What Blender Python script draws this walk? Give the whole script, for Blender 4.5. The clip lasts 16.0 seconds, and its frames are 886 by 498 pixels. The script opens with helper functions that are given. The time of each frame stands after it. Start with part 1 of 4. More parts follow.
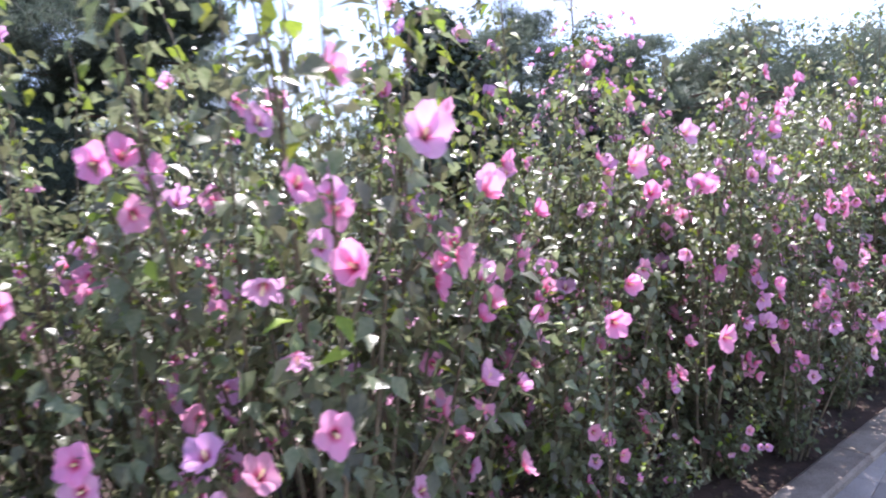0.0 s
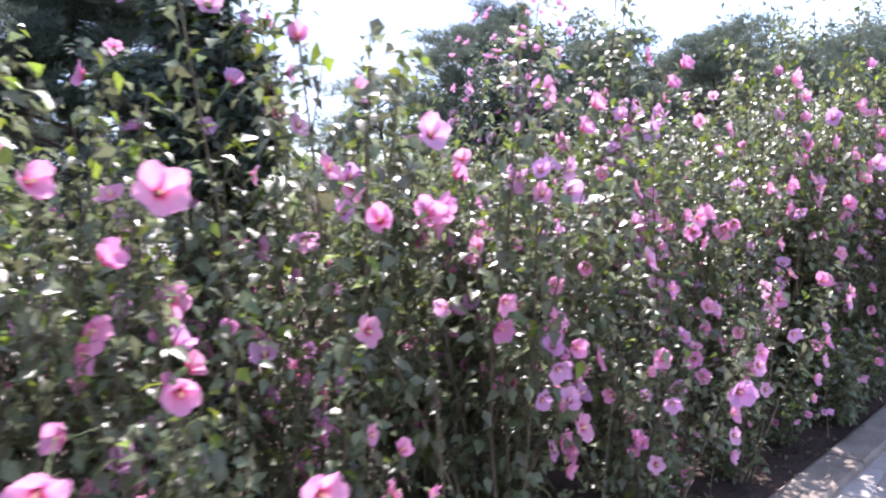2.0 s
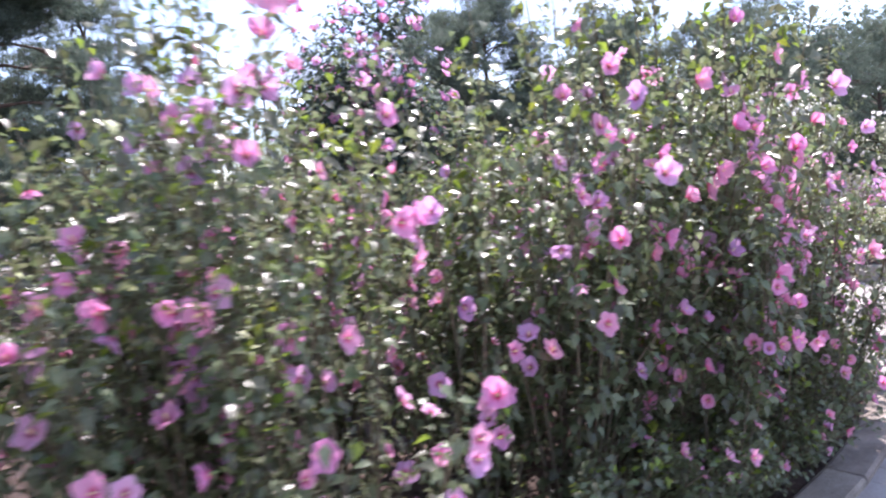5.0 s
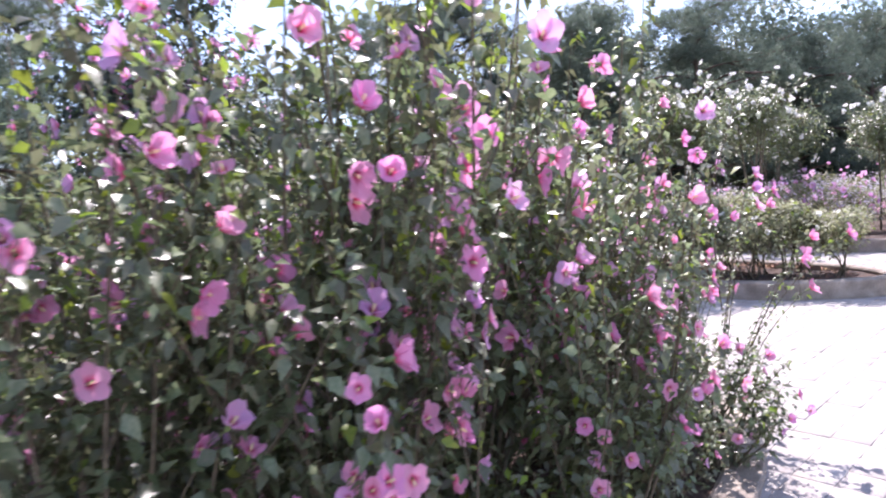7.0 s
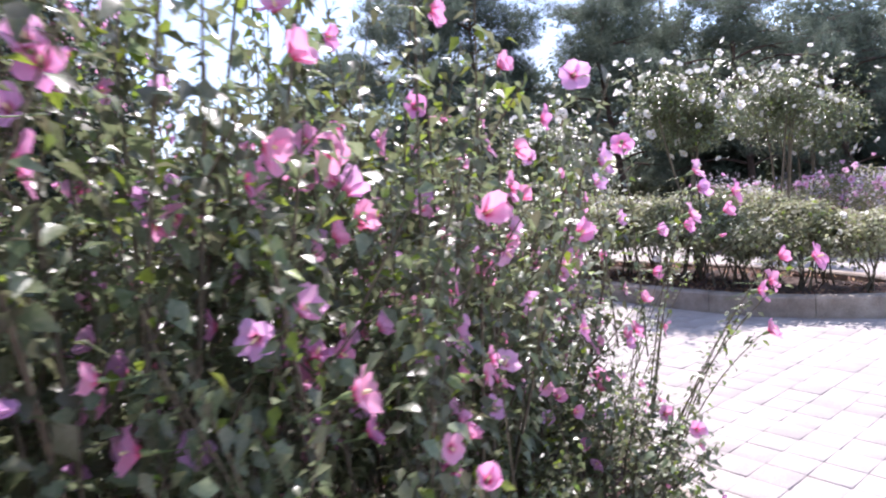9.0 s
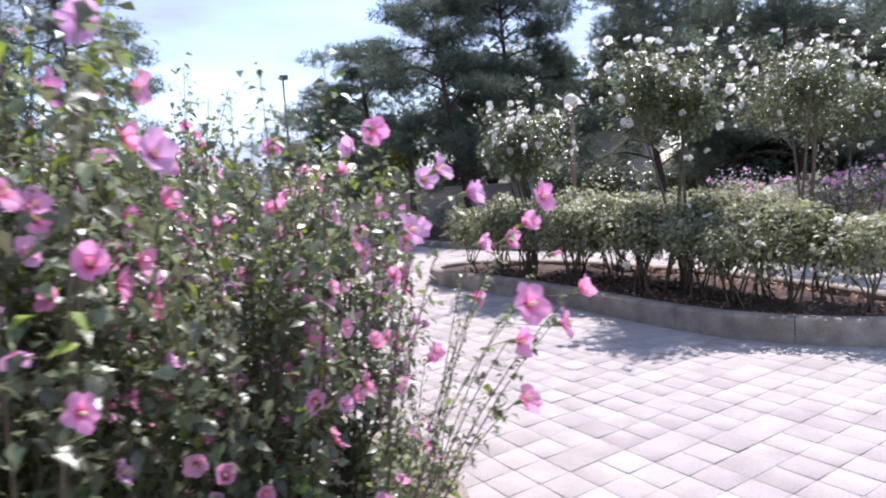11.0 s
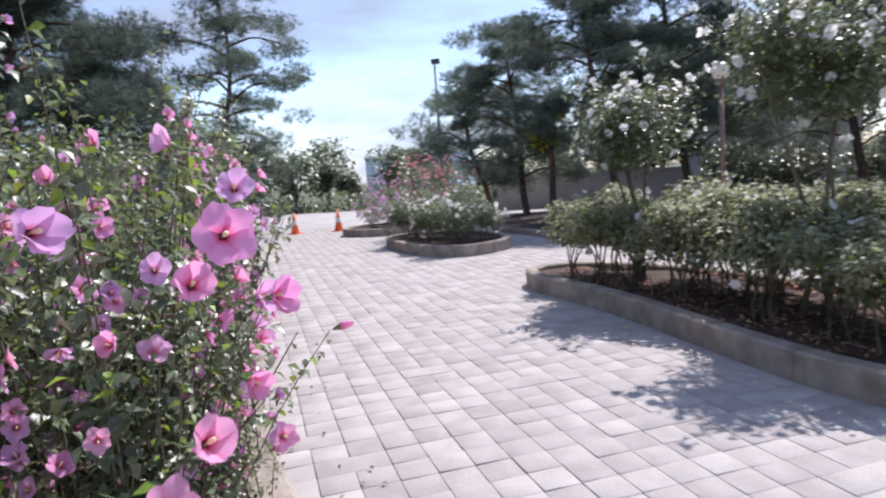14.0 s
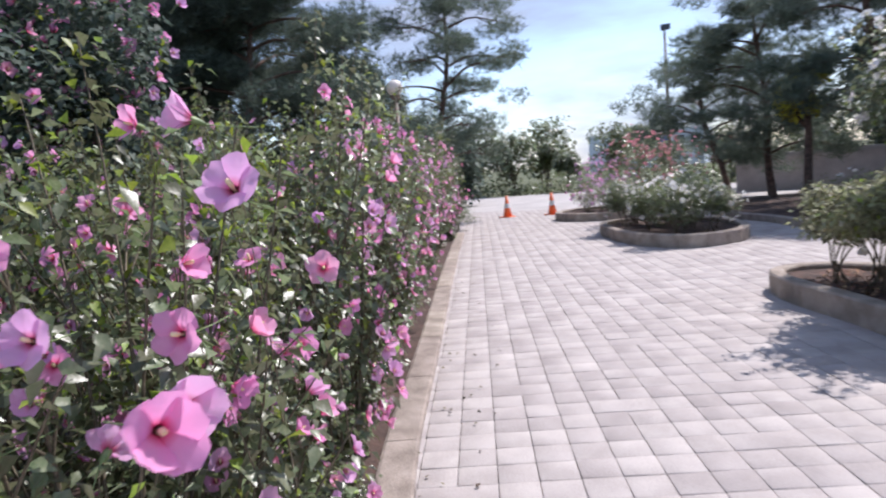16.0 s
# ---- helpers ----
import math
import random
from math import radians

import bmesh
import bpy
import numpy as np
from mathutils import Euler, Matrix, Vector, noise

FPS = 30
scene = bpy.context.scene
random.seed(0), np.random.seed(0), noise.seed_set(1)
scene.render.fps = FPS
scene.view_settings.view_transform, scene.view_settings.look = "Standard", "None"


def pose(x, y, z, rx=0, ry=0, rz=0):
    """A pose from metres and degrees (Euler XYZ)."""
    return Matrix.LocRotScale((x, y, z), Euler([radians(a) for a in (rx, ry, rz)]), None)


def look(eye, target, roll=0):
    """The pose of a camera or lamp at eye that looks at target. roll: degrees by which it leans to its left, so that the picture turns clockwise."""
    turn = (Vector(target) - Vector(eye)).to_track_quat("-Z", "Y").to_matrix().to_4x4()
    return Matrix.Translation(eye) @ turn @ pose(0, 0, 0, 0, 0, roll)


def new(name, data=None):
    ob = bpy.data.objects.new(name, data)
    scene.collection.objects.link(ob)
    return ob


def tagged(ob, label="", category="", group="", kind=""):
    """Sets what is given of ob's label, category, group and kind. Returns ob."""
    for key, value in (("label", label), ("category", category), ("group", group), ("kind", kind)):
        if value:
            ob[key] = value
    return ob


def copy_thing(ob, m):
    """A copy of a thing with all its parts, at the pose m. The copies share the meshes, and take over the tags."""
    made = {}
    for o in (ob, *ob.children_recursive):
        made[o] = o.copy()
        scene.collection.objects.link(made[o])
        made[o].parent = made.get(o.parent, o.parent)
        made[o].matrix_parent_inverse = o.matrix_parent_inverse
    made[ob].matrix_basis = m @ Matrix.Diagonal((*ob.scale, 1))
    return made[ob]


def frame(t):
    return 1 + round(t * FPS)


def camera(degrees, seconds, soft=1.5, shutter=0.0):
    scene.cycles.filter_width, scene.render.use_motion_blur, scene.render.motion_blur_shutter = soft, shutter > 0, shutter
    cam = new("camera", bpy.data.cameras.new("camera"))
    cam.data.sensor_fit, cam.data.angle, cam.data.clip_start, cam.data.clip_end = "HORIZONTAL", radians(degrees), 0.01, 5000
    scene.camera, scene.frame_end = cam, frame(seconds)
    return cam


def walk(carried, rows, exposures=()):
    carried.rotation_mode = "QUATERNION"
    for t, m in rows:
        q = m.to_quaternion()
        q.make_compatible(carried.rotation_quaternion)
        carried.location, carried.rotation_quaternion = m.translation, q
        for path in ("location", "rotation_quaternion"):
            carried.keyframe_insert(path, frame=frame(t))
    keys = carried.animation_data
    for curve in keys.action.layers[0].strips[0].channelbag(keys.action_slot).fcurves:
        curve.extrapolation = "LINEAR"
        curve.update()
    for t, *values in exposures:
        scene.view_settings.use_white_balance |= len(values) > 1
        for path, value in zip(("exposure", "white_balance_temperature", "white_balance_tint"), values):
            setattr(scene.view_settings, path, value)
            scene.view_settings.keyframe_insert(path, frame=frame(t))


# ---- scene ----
cam = camera(69.5, 16.0, soft=2.1, shutter=0.5)
PATH = [
    (0, (-8.787, -5.232, 1.741), (-8.382, -3.281, 1.566), -4.56),
    (0.5, (-8.483, -5.087, 1.713), (-8.090, -3.133, 1.554), -5.45),
    (1, (-8.152, -4.893, 1.738), (-7.756, -2.940, 1.571), -5.00),
    (1.5, (-7.796, -4.725, 1.716), (-7.395, -2.773, 1.543), -4.48),
    (2, (-7.437, -4.568, 1.743), (-7.042, -2.616, 1.562), -4.43),
    (2.5, (-7.116, -4.385, 1.735), (-6.723, -2.433, 1.549), -4.33),
    (3, (-6.799, -4.181, 1.747), (-6.409, -2.229, 1.556), -4.14),
    (3.5, (-6.451, -4.004, 1.746), (-6.078, -2.049, 1.551), -3.97),
    (4, (-6.110, -3.827, 1.749), (-5.767, -1.867, 1.553), -3.89),
    (6.5, (-3.665, -2.661, 1.621), (-3.405, -0.686, 1.450), -4.89),
    (7, (-3.363, -2.448, 1.627), (-3.101, -0.473, 1.452), -4.91),
    (7.5, (-3.076, -2.255, 1.644), (-2.810, -0.282, 1.449), -4.28),
    (8, (-2.791, -2.065, 1.604), (-2.570, -0.086, 1.423), -5.06),
    (8.5, (-2.519, -1.851, 1.587), (-2.361, 0.135, 1.406), -5.24),
    (9, (-2.253, -1.588, 1.590), (-2.133, 0.400, 1.400), -4.72),
    (9.5, (-1.940, -1.365, 1.611), (-1.871, 0.622, 1.395), -3.76),
    (10, (-1.610, -1.209, 1.597), (-1.595, 0.779, 1.384), -3.97),
    (12.5, (-0.132, -0.305, 1.471), (-0.374, 1.669, 1.262), -3.24),
    (13, (-0.020, -0.070, 1.485), (-0.350, 1.891, 1.272), -3.54),
    (13.5, (0.064, 0.206, 1.514), (-0.393, 2.140, 1.291), -3.64),
    (14, (0.110, 0.414, 1.536), (-0.509, 2.303, 1.313), -4.09),
    (14.5, (0.106, 0.688, 1.534), (-0.681, 2.512, 1.304), -3.99),
    (15, (0.099, 0.882, 1.509), (-0.835, 2.636, 1.277), -4.43),
    (15.5, (0.010, 1.138, 1.548), (-1.060, 2.810, 1.306), -4.65),
    (16, (-0.069, 1.393, 1.535), (-1.294, 2.958, 1.307), -5.04),
]

walk(cam, [(t, look(eye, target, roll)) for t, eye, target, roll in PATH],
     exposures=[(0.0, 1.72, 6150, 25), (4.0, 1.75, 6150, 25), (7.0, 1.68, 6150, 25), (10.0, 1.34, 6150, 24), (12.5, 0.95, 6000, 18), (16.0, 0.85, 6150, 19)])

# ---- light ----
SUN_AZ, SUN_EL = radians(20), radians(55)      # azimuth from +y towards +x
world = bpy.data.worlds.new("sky")
scene.world = world
world.use_nodes = True
wn, wl = world.node_tree.nodes, world.node_tree.links
wn.clear()
sky = wn.new("ShaderNodeTexSky")
sky.sky_type = 'NISHITA'
sky.sun_disc = False
sky.sun_elevation, sky.sun_rotation = SUN_EL, SUN_AZ
sky.air_density, sky.dust_density, sky.ozone_density = 1.0, 0.4, 1.2
tc = wn.new("ShaderNodeTexCoord")
mp = wn.new("ShaderNodeMapping")
mp.inputs["Scale"].default_value = (1.3, 1.3, 5.0)
cl = wn.new("ShaderNodeTexNoise")
cl.inputs["Scale"].default_value, cl.inputs["Detail"].default_value, cl.inputs["Roughness"].default_value = 1.9, 7.0, 0.55
rp = wn.new("ShaderNodeValToRGB")
rp.color_ramp.elements[0].position, rp.color_ramp.elements[1].position = 0.40, 0.66
mx = wn.new("ShaderNodeMix")
mx.data_type = 'RGBA'
mx.inputs[7].default_value = (2.4, 2.8, 3.5, 1)      # cloud
bg = wn.new("ShaderNodeBackground")
bg.inputs["Strength"].default_value = 0.12
out = wn.new("ShaderNodeOutputWorld")
wl.new(tc.outputs["Generated"], mp.inputs["Vector"])
wl.new(mp.outputs["Vector"], cl.inputs["Vector"])
wl.new(cl.outputs["Fac"], rp.inputs["Fac"])
wl.new(rp.outputs["Color"], mx.inputs[0])
wl.new(sky.outputs["Color"], mx.inputs[6])
wl.new(mx.outputs[2], bg.inputs["Color"])
wl.new(bg.outputs["Background"], out.inputs["Surface"])
lamp = bpy.data.lights.new("sun", 'SUN')
lamp.energy, lamp.angle, lamp.color = 3.6, radians(0.6), (1.0, 0.95, 0.88)
sun = new("sun", lamp)
sun.matrix_world = look((0, 0, 30), (-math.sin(SUN_AZ) * math.cos(SUN_EL), -math.cos(SUN_AZ) * math.cos(SUN_EL), 30 - math.sin(SUN_EL)))


# ---- materials ----
def material(name, dark, light, scale=8.0, rough=0.7, bump=0.2, spread=0.15, per="", translucent=0.0, fine=60.0, spec=0.5):
    """Two colours mixed by broad and fine noise, varied per object or per loose piece, with relief."""
    m = bpy.data.materials.new(name)
    m.use_nodes = True
    n, l = m.node_tree.nodes, m.node_tree.links
    bsdf, output = n["Principled BSDF"], n["Material Output"]
    co = n.new("ShaderNodeTexCoord")
    broad, grain = n.new("ShaderNodeTexNoise"), n.new("ShaderNodeTexNoise")
    broad.inputs["Scale"].default_value, broad.inputs["Detail"].default_value = scale, 5
    grain.inputs["Scale"].default_value, grain.inputs["Detail"].default_value = fine, 4
    where = co.outputs["Object"]
    if per == "object":
        shift = n.new("ShaderNodeVectorMath")
        shift.operation = 'ADD'
        l.new(where, shift.inputs[0])
        l.new(n.new("ShaderNodeObjectInfo").outputs["Location"], shift.inputs[1])
        where = shift.outputs["Vector"]
    for q in (broad, grain):
        l.new(where, q.inputs["Vector"])
    add = n.new("ShaderNodeMath")
    add.operation = 'ADD'
    half = n.new("ShaderNodeMath")
    half.operation = 'MULTIPLY_ADD'
    half.inputs[1].default_value, half.inputs[2].default_value = 0.7, -0.35
    l.new(grain.outputs["Fac"], half.inputs[0])
    l.new(broad.outputs["Fac"], add.inputs[0])
    l.new(half.outputs[0], add.inputs[1])
    stretch = n.new("ShaderNodeMapRange")
    stretch.inputs["From Min"].default_value, stretch.inputs["From Max"].default_value = 0.3, 0.7
    l.new(add.outputs[0], stretch.inputs["Value"])
    mix = n.new("ShaderNodeMix")
    mix.data_type = 'RGBA'
    mix.inputs[6].default_value, mix.inputs[7].default_value = (*dark, 1), (*light, 1)
    l.new(stretch.outputs["Result"], mix.inputs[0])
    colour = mix.outputs[2]
    if per:
        if per == "object":
            src = n.new("ShaderNodeObjectInfo").outputs["Random"]
        else:
            src = n.new("ShaderNodeNewGeometry").outputs["Random Per Island"]
        hsv = n.new("ShaderNodeHueSaturation")
        val, hue = n.new("ShaderNodeMapRange"), n.new("ShaderNodeMapRange")
        val.inputs["To Min"].default_value, val.inputs["To Max"].default_value = 1 - spread, 1 + spread
        hue.inputs["To Min"].default_value, hue.inputs["To Max"].default_value = 0.5 - spread * 0.08, 0.5 + spread * 0.05
        l.new(src, val.inputs["Value"])
        l.new(src, hue.inputs["Value"])
        l.new(val.outputs["Result"], hsv.inputs["Value"])
        l.new(hue.outputs["Result"], hsv.inputs["Hue"])
        l.new(colour, hsv.inputs["Color"])
        colour = hsv.outputs["Color"]
    l.new(colour, bsdf.inputs["Base Color"])
    bsdf.inputs["Roughness"].default_value = rough
    bsdf.inputs["Specular IOR Level"].default_value = spec
    if bump:
        bp = n.new("ShaderNodeBump")
        bp.inputs["Strength"].default_value, bp.inputs["Distance"].default_value = bump, 0.01
        l.new(grain.outputs["Fac"], bp.inputs["Height"])
        l.new(bp.outputs["Normal"], bsdf.inputs["Normal"])
    if translucent:
        tr, ms = n.new("ShaderNodeBsdfTranslucent"), n.new("ShaderNodeMixShader")
        ms.inputs[0].default_value = translucent
        l.new(colour, tr.inputs["Color"])
        l.new(bsdf.outputs["BSDF"], ms.inputs[1])
        l.new(tr.outputs["BSDF"], ms.inputs[2])
        l.new(ms.outputs["Shader"], output.inputs["Surface"])
    return m


def petal_material(name, a, b, eye):
    """Petals: a colour between a and b per flower, a coloured eye round the middle, faint veins."""
    m = material(name, a, b, scale=30, rough=0.55, bump=0.1, translucent=0.5, fine=220, spec=0.25)
    n, l = m.node_tree.nodes, m.node_tree.links
    info, mix = n.new("ShaderNodeObjectInfo"), [x for x in n if x.bl_idname == "ShaderNodeMix"][0]
    l.new(info.outputs["Random"], mix.inputs[0])
    co, ln = n.new("ShaderNodeTexCoord"), n.new("ShaderNodeVectorMath")
    ln.operation = 'LENGTH'
    l.new(co.outputs["Object"], ln.inputs[0])
    rr = n.new("ShaderNodeMapRange")
    rr.inputs["From Min"].default_value, rr.inputs["From Max"].default_value = 0.007, 0.030
    l.new(ln.outputs["Value"], rr.inputs["Value"])
    core = n.new("ShaderNodeMix")
    core.data_type = 'RGBA'
    core.inputs[6].default_value = (*eye, 1)
    l.new(rr.outputs["Result"], core.inputs[0])
    l.new(mix.outputs[2], core.inputs[7])
    for s in [x for x in n if x.bl_idname in ("ShaderNodeBsdfPrincipled", "ShaderNodeBsdfTranslucent")]:
        l.new(core.outputs[2], s.inputs[0])
    return m


PAVER = material("paver", (0.295, 0.262, 0.243), (0.425, 0.385, 0.358), 3, 0.88, 0.35, 0.09, "object", fine=110)
PAVER_FAR = material("paver_joined", (0.295, 0.262, 0.243), (0.425, 0.385, 0.358), 3, 0.88, 0.35, 0.09, "island", fine=110)
SAND = material("joint_sand", (0.21, 0.187, 0.168), (0.29, 0.262, 0.24), 6, 0.95, 0.4, fine=200)
SOIL = material("soil", (0.034, 0.022, 0.017), (0.095, 0.056, 0.042), 5, 0.95, 0.8, fine=45)
KERB = material("kerb_stone", (0.19, 0.155, 0.125), (0.385, 0.325, 0.272), 5, 0.9, 0.8, 0.12, "object", fine=120)
CONCRETE = material("concrete", (0.32, 0.30, 0.28), (0.42, 0.39, 0.37), 0.8, 0.9, 0.2, fine=40)
GRASS_GROUND = material("lawn_soil", (0.05, 0.06, 0.025), (0.11, 0.12, 0.05), 2, 0.95, 0.5, fine=40)
BARK = material("bark", (0.045, 0.03, 0.024), (0.15, 0.095, 0.07), 9, 0.9, 0.9, fine=40)
STEM = material("stem", (0.07, 0.055, 0.035), (0.17, 0.14, 0.09), 20, 0.8, 0.4, fine=90)
LEAF = material("leaf", (0.10, 0.135, 0.055), (0.215, 0.235, 0.135), 6, 0.34, 0.15, 0.5, "island", 0.46, 90, 0.95)
LEAF_PALE = material("leaf_pale", (0.22, 0.232, 0.122), (0.35, 0.352, 0.208), 6, 0.48, 0.15, 0.5, "island", 0.5, 90, 0.5)
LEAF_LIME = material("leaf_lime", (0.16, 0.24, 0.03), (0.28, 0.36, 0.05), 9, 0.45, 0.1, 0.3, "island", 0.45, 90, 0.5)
LEAF_YELLOW = material("leaf_yellow", (0.34, 0.32, 0.04), (0.50, 0.46, 0.06), 4, 0.6, 0.1, 0.4, "island", 0.4, 60, 0.4)
NEEDLE = material("needles", (0.095, 0.135, 0.102), (0.185, 0.222, 0.165), 2, 0.6, 0.0, 0.5, "island", 0.48, 30, 0.4)
# foliage of the distant wood, aerial haze mixed into its paler colour
WOODS_HAZED = material("far_foliage_hazed", (0.12, 0.155, 0.115), (0.21, 0.245, 0.18), 0.6, 0.6, 0.0, 0.4, "island", 0.5, 8, 0.4)
NEEDLE_DARK = material("needles_dark", (0.062, 0.094, 0.074), (0.128, 0.162, 0.122), 2, 0.65, 0.0, 0.5, "island", 0.42, 30, 0.4)
PETAL_PINK = petal_material("petal_pink", (0.86, 0.36, 0.66), (0.90, 0.45, 0.64), (0.74, 0.07, 0.22))
PETAL_LILAC = petal_material("petal_lilac", (0.74, 0.42, 0.72), (0.86, 0.50, 0.72), (0.52, 0.06, 0.16))
PETAL_WHITE = petal_material("petal_white", (0.80, 0.80, 0.76), (0.84, 0.80, 0.80), (0.72, 0.72, 0.55))
PETAL_ROSE = petal_material("petal_rose", (0.58, 0.24, 0.28), (0.74, 0.38, 0.43), (0.5, 0.08, 0.12))
PETAL_GREY = material("petal_grey_lilac", (0.52, 0.46, 0.56), (0.68, 0.60, 0.70), 20, 0.6, 0.0, 0.2, "island", 0.4, 80, 0.3)
STAMEN = material("stamen", (0.85, 0.70, 0.35), (0.90, 0.80, 0.55), 40, 0.6, 0.2)
BUD = material("bud", (0.10, 0.16, 0.05), (0.19, 0.25, 0.09), 30, 0.5, 0.1)
POLE = material("pole_paint", (0.15, 0.092, 0.07), (0.23, 0.145, 0.11), 5, 0.5, 0.1)
GLOBE = material("globe", (0.74, 0.68, 0.60), (0.80, 0.74, 0.66), 3, 0.3, 0.0, translucent=0.25)
ORANGE = material("cone_orange", (0.75, 0.13, 0.04), (0.85, 0.19, 0.06), 8, 0.5, 0.1)
WHITE = material("white_paint", (0.72, 0.72, 0.72), (0.82, 0.82, 0.82), 4, 0.5, 0.1)
PLASTER = material("plaster", (0.62, 0.58, 0.60), (0.72, 0.68, 0.70), 1.2, 0.9, 0.2)
ROOF = material("roof_metal", (0.18, 0.21, 0.26), (0.27, 0.30, 0.36), 1, 0.5, 0.1)
FACADE = material("facade_panel", (0.50, 0.56, 0.64), (0.60, 0.66, 0.74), 0.3, 0.5, 0.0)
DARK = material("dark_glazing", (0.03, 0.035, 0.045), (0.06, 0.065, 0.08), 1, 0.2, 0.0)
WALLSTONE = material("wall_stone", (0.38, 0.33, 0.31), (0.52, 0.46, 0.43), 2.5, 0.9, 0.4)
LITTER = material("dry_litter", (0.16, 0.075, 0.045), (0.34, 0.20, 0.12), 30, 0.9, 0.2, 0.5, "island")
FALLEN = material("fallen_leaf", (0.05, 0.045, 0.025), (0.14, 0.10, 0.05), 30, 0.8, 0.2, 0.5, "island")
BLUE = material("sign_blue", (0.05, 0.13, 0.45), (0.08, 0.18, 0.55), 4, 0.5, 0.0)

# ---- mesh helpers ----
rng = np.random.default_rng(7)


def mesh_of(name, verts, faces, mats, index=None, smooth=False):
    me = bpy.data.meshes.new(name)
    me.from_pydata([tuple(v) for v in verts], [], faces)
    for m in mats:
        me.materials.append(m)
    if index is not None:
        me.polygons.foreach_set("material_index", index)
    if smooth:
        me.polygons.foreach_set("use_smooth", [True] * len(me.polygons))
    me.update()
    return me


def quick_mesh(name, verts, faces, mats, index=None):
    """verts (n, 3) and faces (m, k) arrays of equal corner count."""
    me = bpy.data.meshes.new(name)
    k = faces.shape[1]
    me.vertices.add(len(verts))
    me.vertices.foreach_set("co", np.ascontiguousarray(verts, np.float32).ravel())
    me.loops.add(faces.size)
    me.loops.foreach_set("vertex_index", np.ascontiguousarray(faces, np.int32).ravel())
    me.polygons.add(len(faces))
    me.polygons.foreach_set("loop_start", np.arange(0, faces.size, k, dtype=np.int32))
    for m in mats:
        me.materials.append(m)
    if index is not None:
        me.polygons.foreach_set("material_index", np.ascontiguousarray(index, np.int32))
    me.update(calc_edges=True)
    return me


def child(name, me, parent, label="", m=None):
    ob = new(name, me)
    ob.parent = parent
    if m is not None:
        ob.matrix_basis = m
    return tagged(ob, label)


def part(name, bm, mat, parent, label="", smooth=False):
    me = bpy.data.meshes.new(name)
    bm.to_mesh(me)
    bm.free()
    me.materials.append(mat)
    if smooth:
        me.polygons.foreach_set("use_smooth", [True] * len(me.polygons))
    return child(name, me, parent, label)


def frames_of(normals, spin):
    """Rotation matrices whose z axes are the normals, turned about them by spin."""
    z = normals / np.linalg.norm(normals, axis=1, keepdims=True)
    ref = np.where(np.abs(z[:, 2:3]) > 0.95, [[1.0, 0, 0]], [[0, 0, 1.0]])
    x = np.cross(ref, z)
    x /= np.linalg.norm(x, axis=1, keepdims=True)
    y = np.cross(z, x)
    c, s = np.cos(spin)[:, None], np.sin(spin)[:, None]
    return np.stack([x * c + y * s, y * c - x * s, z], axis=2)


def scattered(template, tfaces, places, mats, sizes):
    """Copies of a small template at places, as one verts array and one faces array."""
    v = np.einsum('nij,kj->nki', mats, template) * sizes[:, None, None] + places[:, None, :]
    f = tfaces[None] + (np.arange(len(places)) * len(template))[:, None, None]
    return v.reshape(-1, 3), f.reshape(-1, tfaces.shape[1])


def tube_arrays(points, radii, sides=5):
    """A tapered tube along points, as quads."""
    p = np.asarray(points, float)
    d = np.gradient(p, axis=0)
    d /= np.linalg.norm(d, axis=1, keepdims=True) + 1e-9
    fr = frames_of(d, np.zeros(len(p)))
    a = np.linspace(0, 2 * np.pi, sides, endpoint=False)
    ring = np.stack([np.cos(a), np.sin(a), 0 * a], 1)
    v = np.einsum('nij,kj->nki', fr, ring) * np.asarray(radii, float)[:, None, None] + p[:, None]
    i, j = np.meshgrid(np.arange(len(p) - 1), np.arange(sides), indexing='ij')
    k = (j + 1) % sides
    f = np.stack([i * sides + j, i * sides + k, (i + 1) * sides + k, (i + 1) * sides + j], -1).reshape(-1, 4)
    return v.reshape(-1, 3), f


def joined(pieces):
    vs, fs, n = [], [], 0
    for v, f in pieces:
        vs.append(v)
        fs.append(f + n)
        n += len(v)
    return np.concatenate(vs), np.concatenate(fs)


def unit(n):
    d = rng.normal(size=(n, 3))
    return d / np.linalg.norm(d, axis=1, keepdims=True)


LEAF_V = np.array([[0, 0, 0], [-0.30, 0.38, 0.10], [0.30, 0.38, 0.10], [0, 0.45, 0.0], [0, 1.0, -0.16], [-0.17, 0.08, 0.04], [0.17, 0.08, 0.04]])
LEAF_F = np.array([[0, 3, 1], [0, 2, 3], [1, 3, 4], [3, 2, 4], [0, 1, 5], [0, 6, 2]])
LEAF_F4 = LEAF_F[:4]


def leaf_mesh(name, places, outward, sizes, mat, rich=False, second=None, share=0.1):
    """Leaves that face up and outward."""
    n = len(places)
    nrm = outward * 0.34 + np.array([0, 0, 1.0]) + rng.normal(size=(n, 3)) * 0.40
    fr = frames_of(nrm, np.pi + rng.normal(size=n) * 0.9)
    v, f = scattered(LEAF_V if rich else LEAF_V[:5], LEAF_F if rich else LEAF_F4, places, fr, sizes)
    idx = None
    mats = [mat]
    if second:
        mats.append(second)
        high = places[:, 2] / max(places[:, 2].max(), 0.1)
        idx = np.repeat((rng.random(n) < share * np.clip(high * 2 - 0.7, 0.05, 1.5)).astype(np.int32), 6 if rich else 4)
    return quick_mesh(name, v, f, mats, idx)


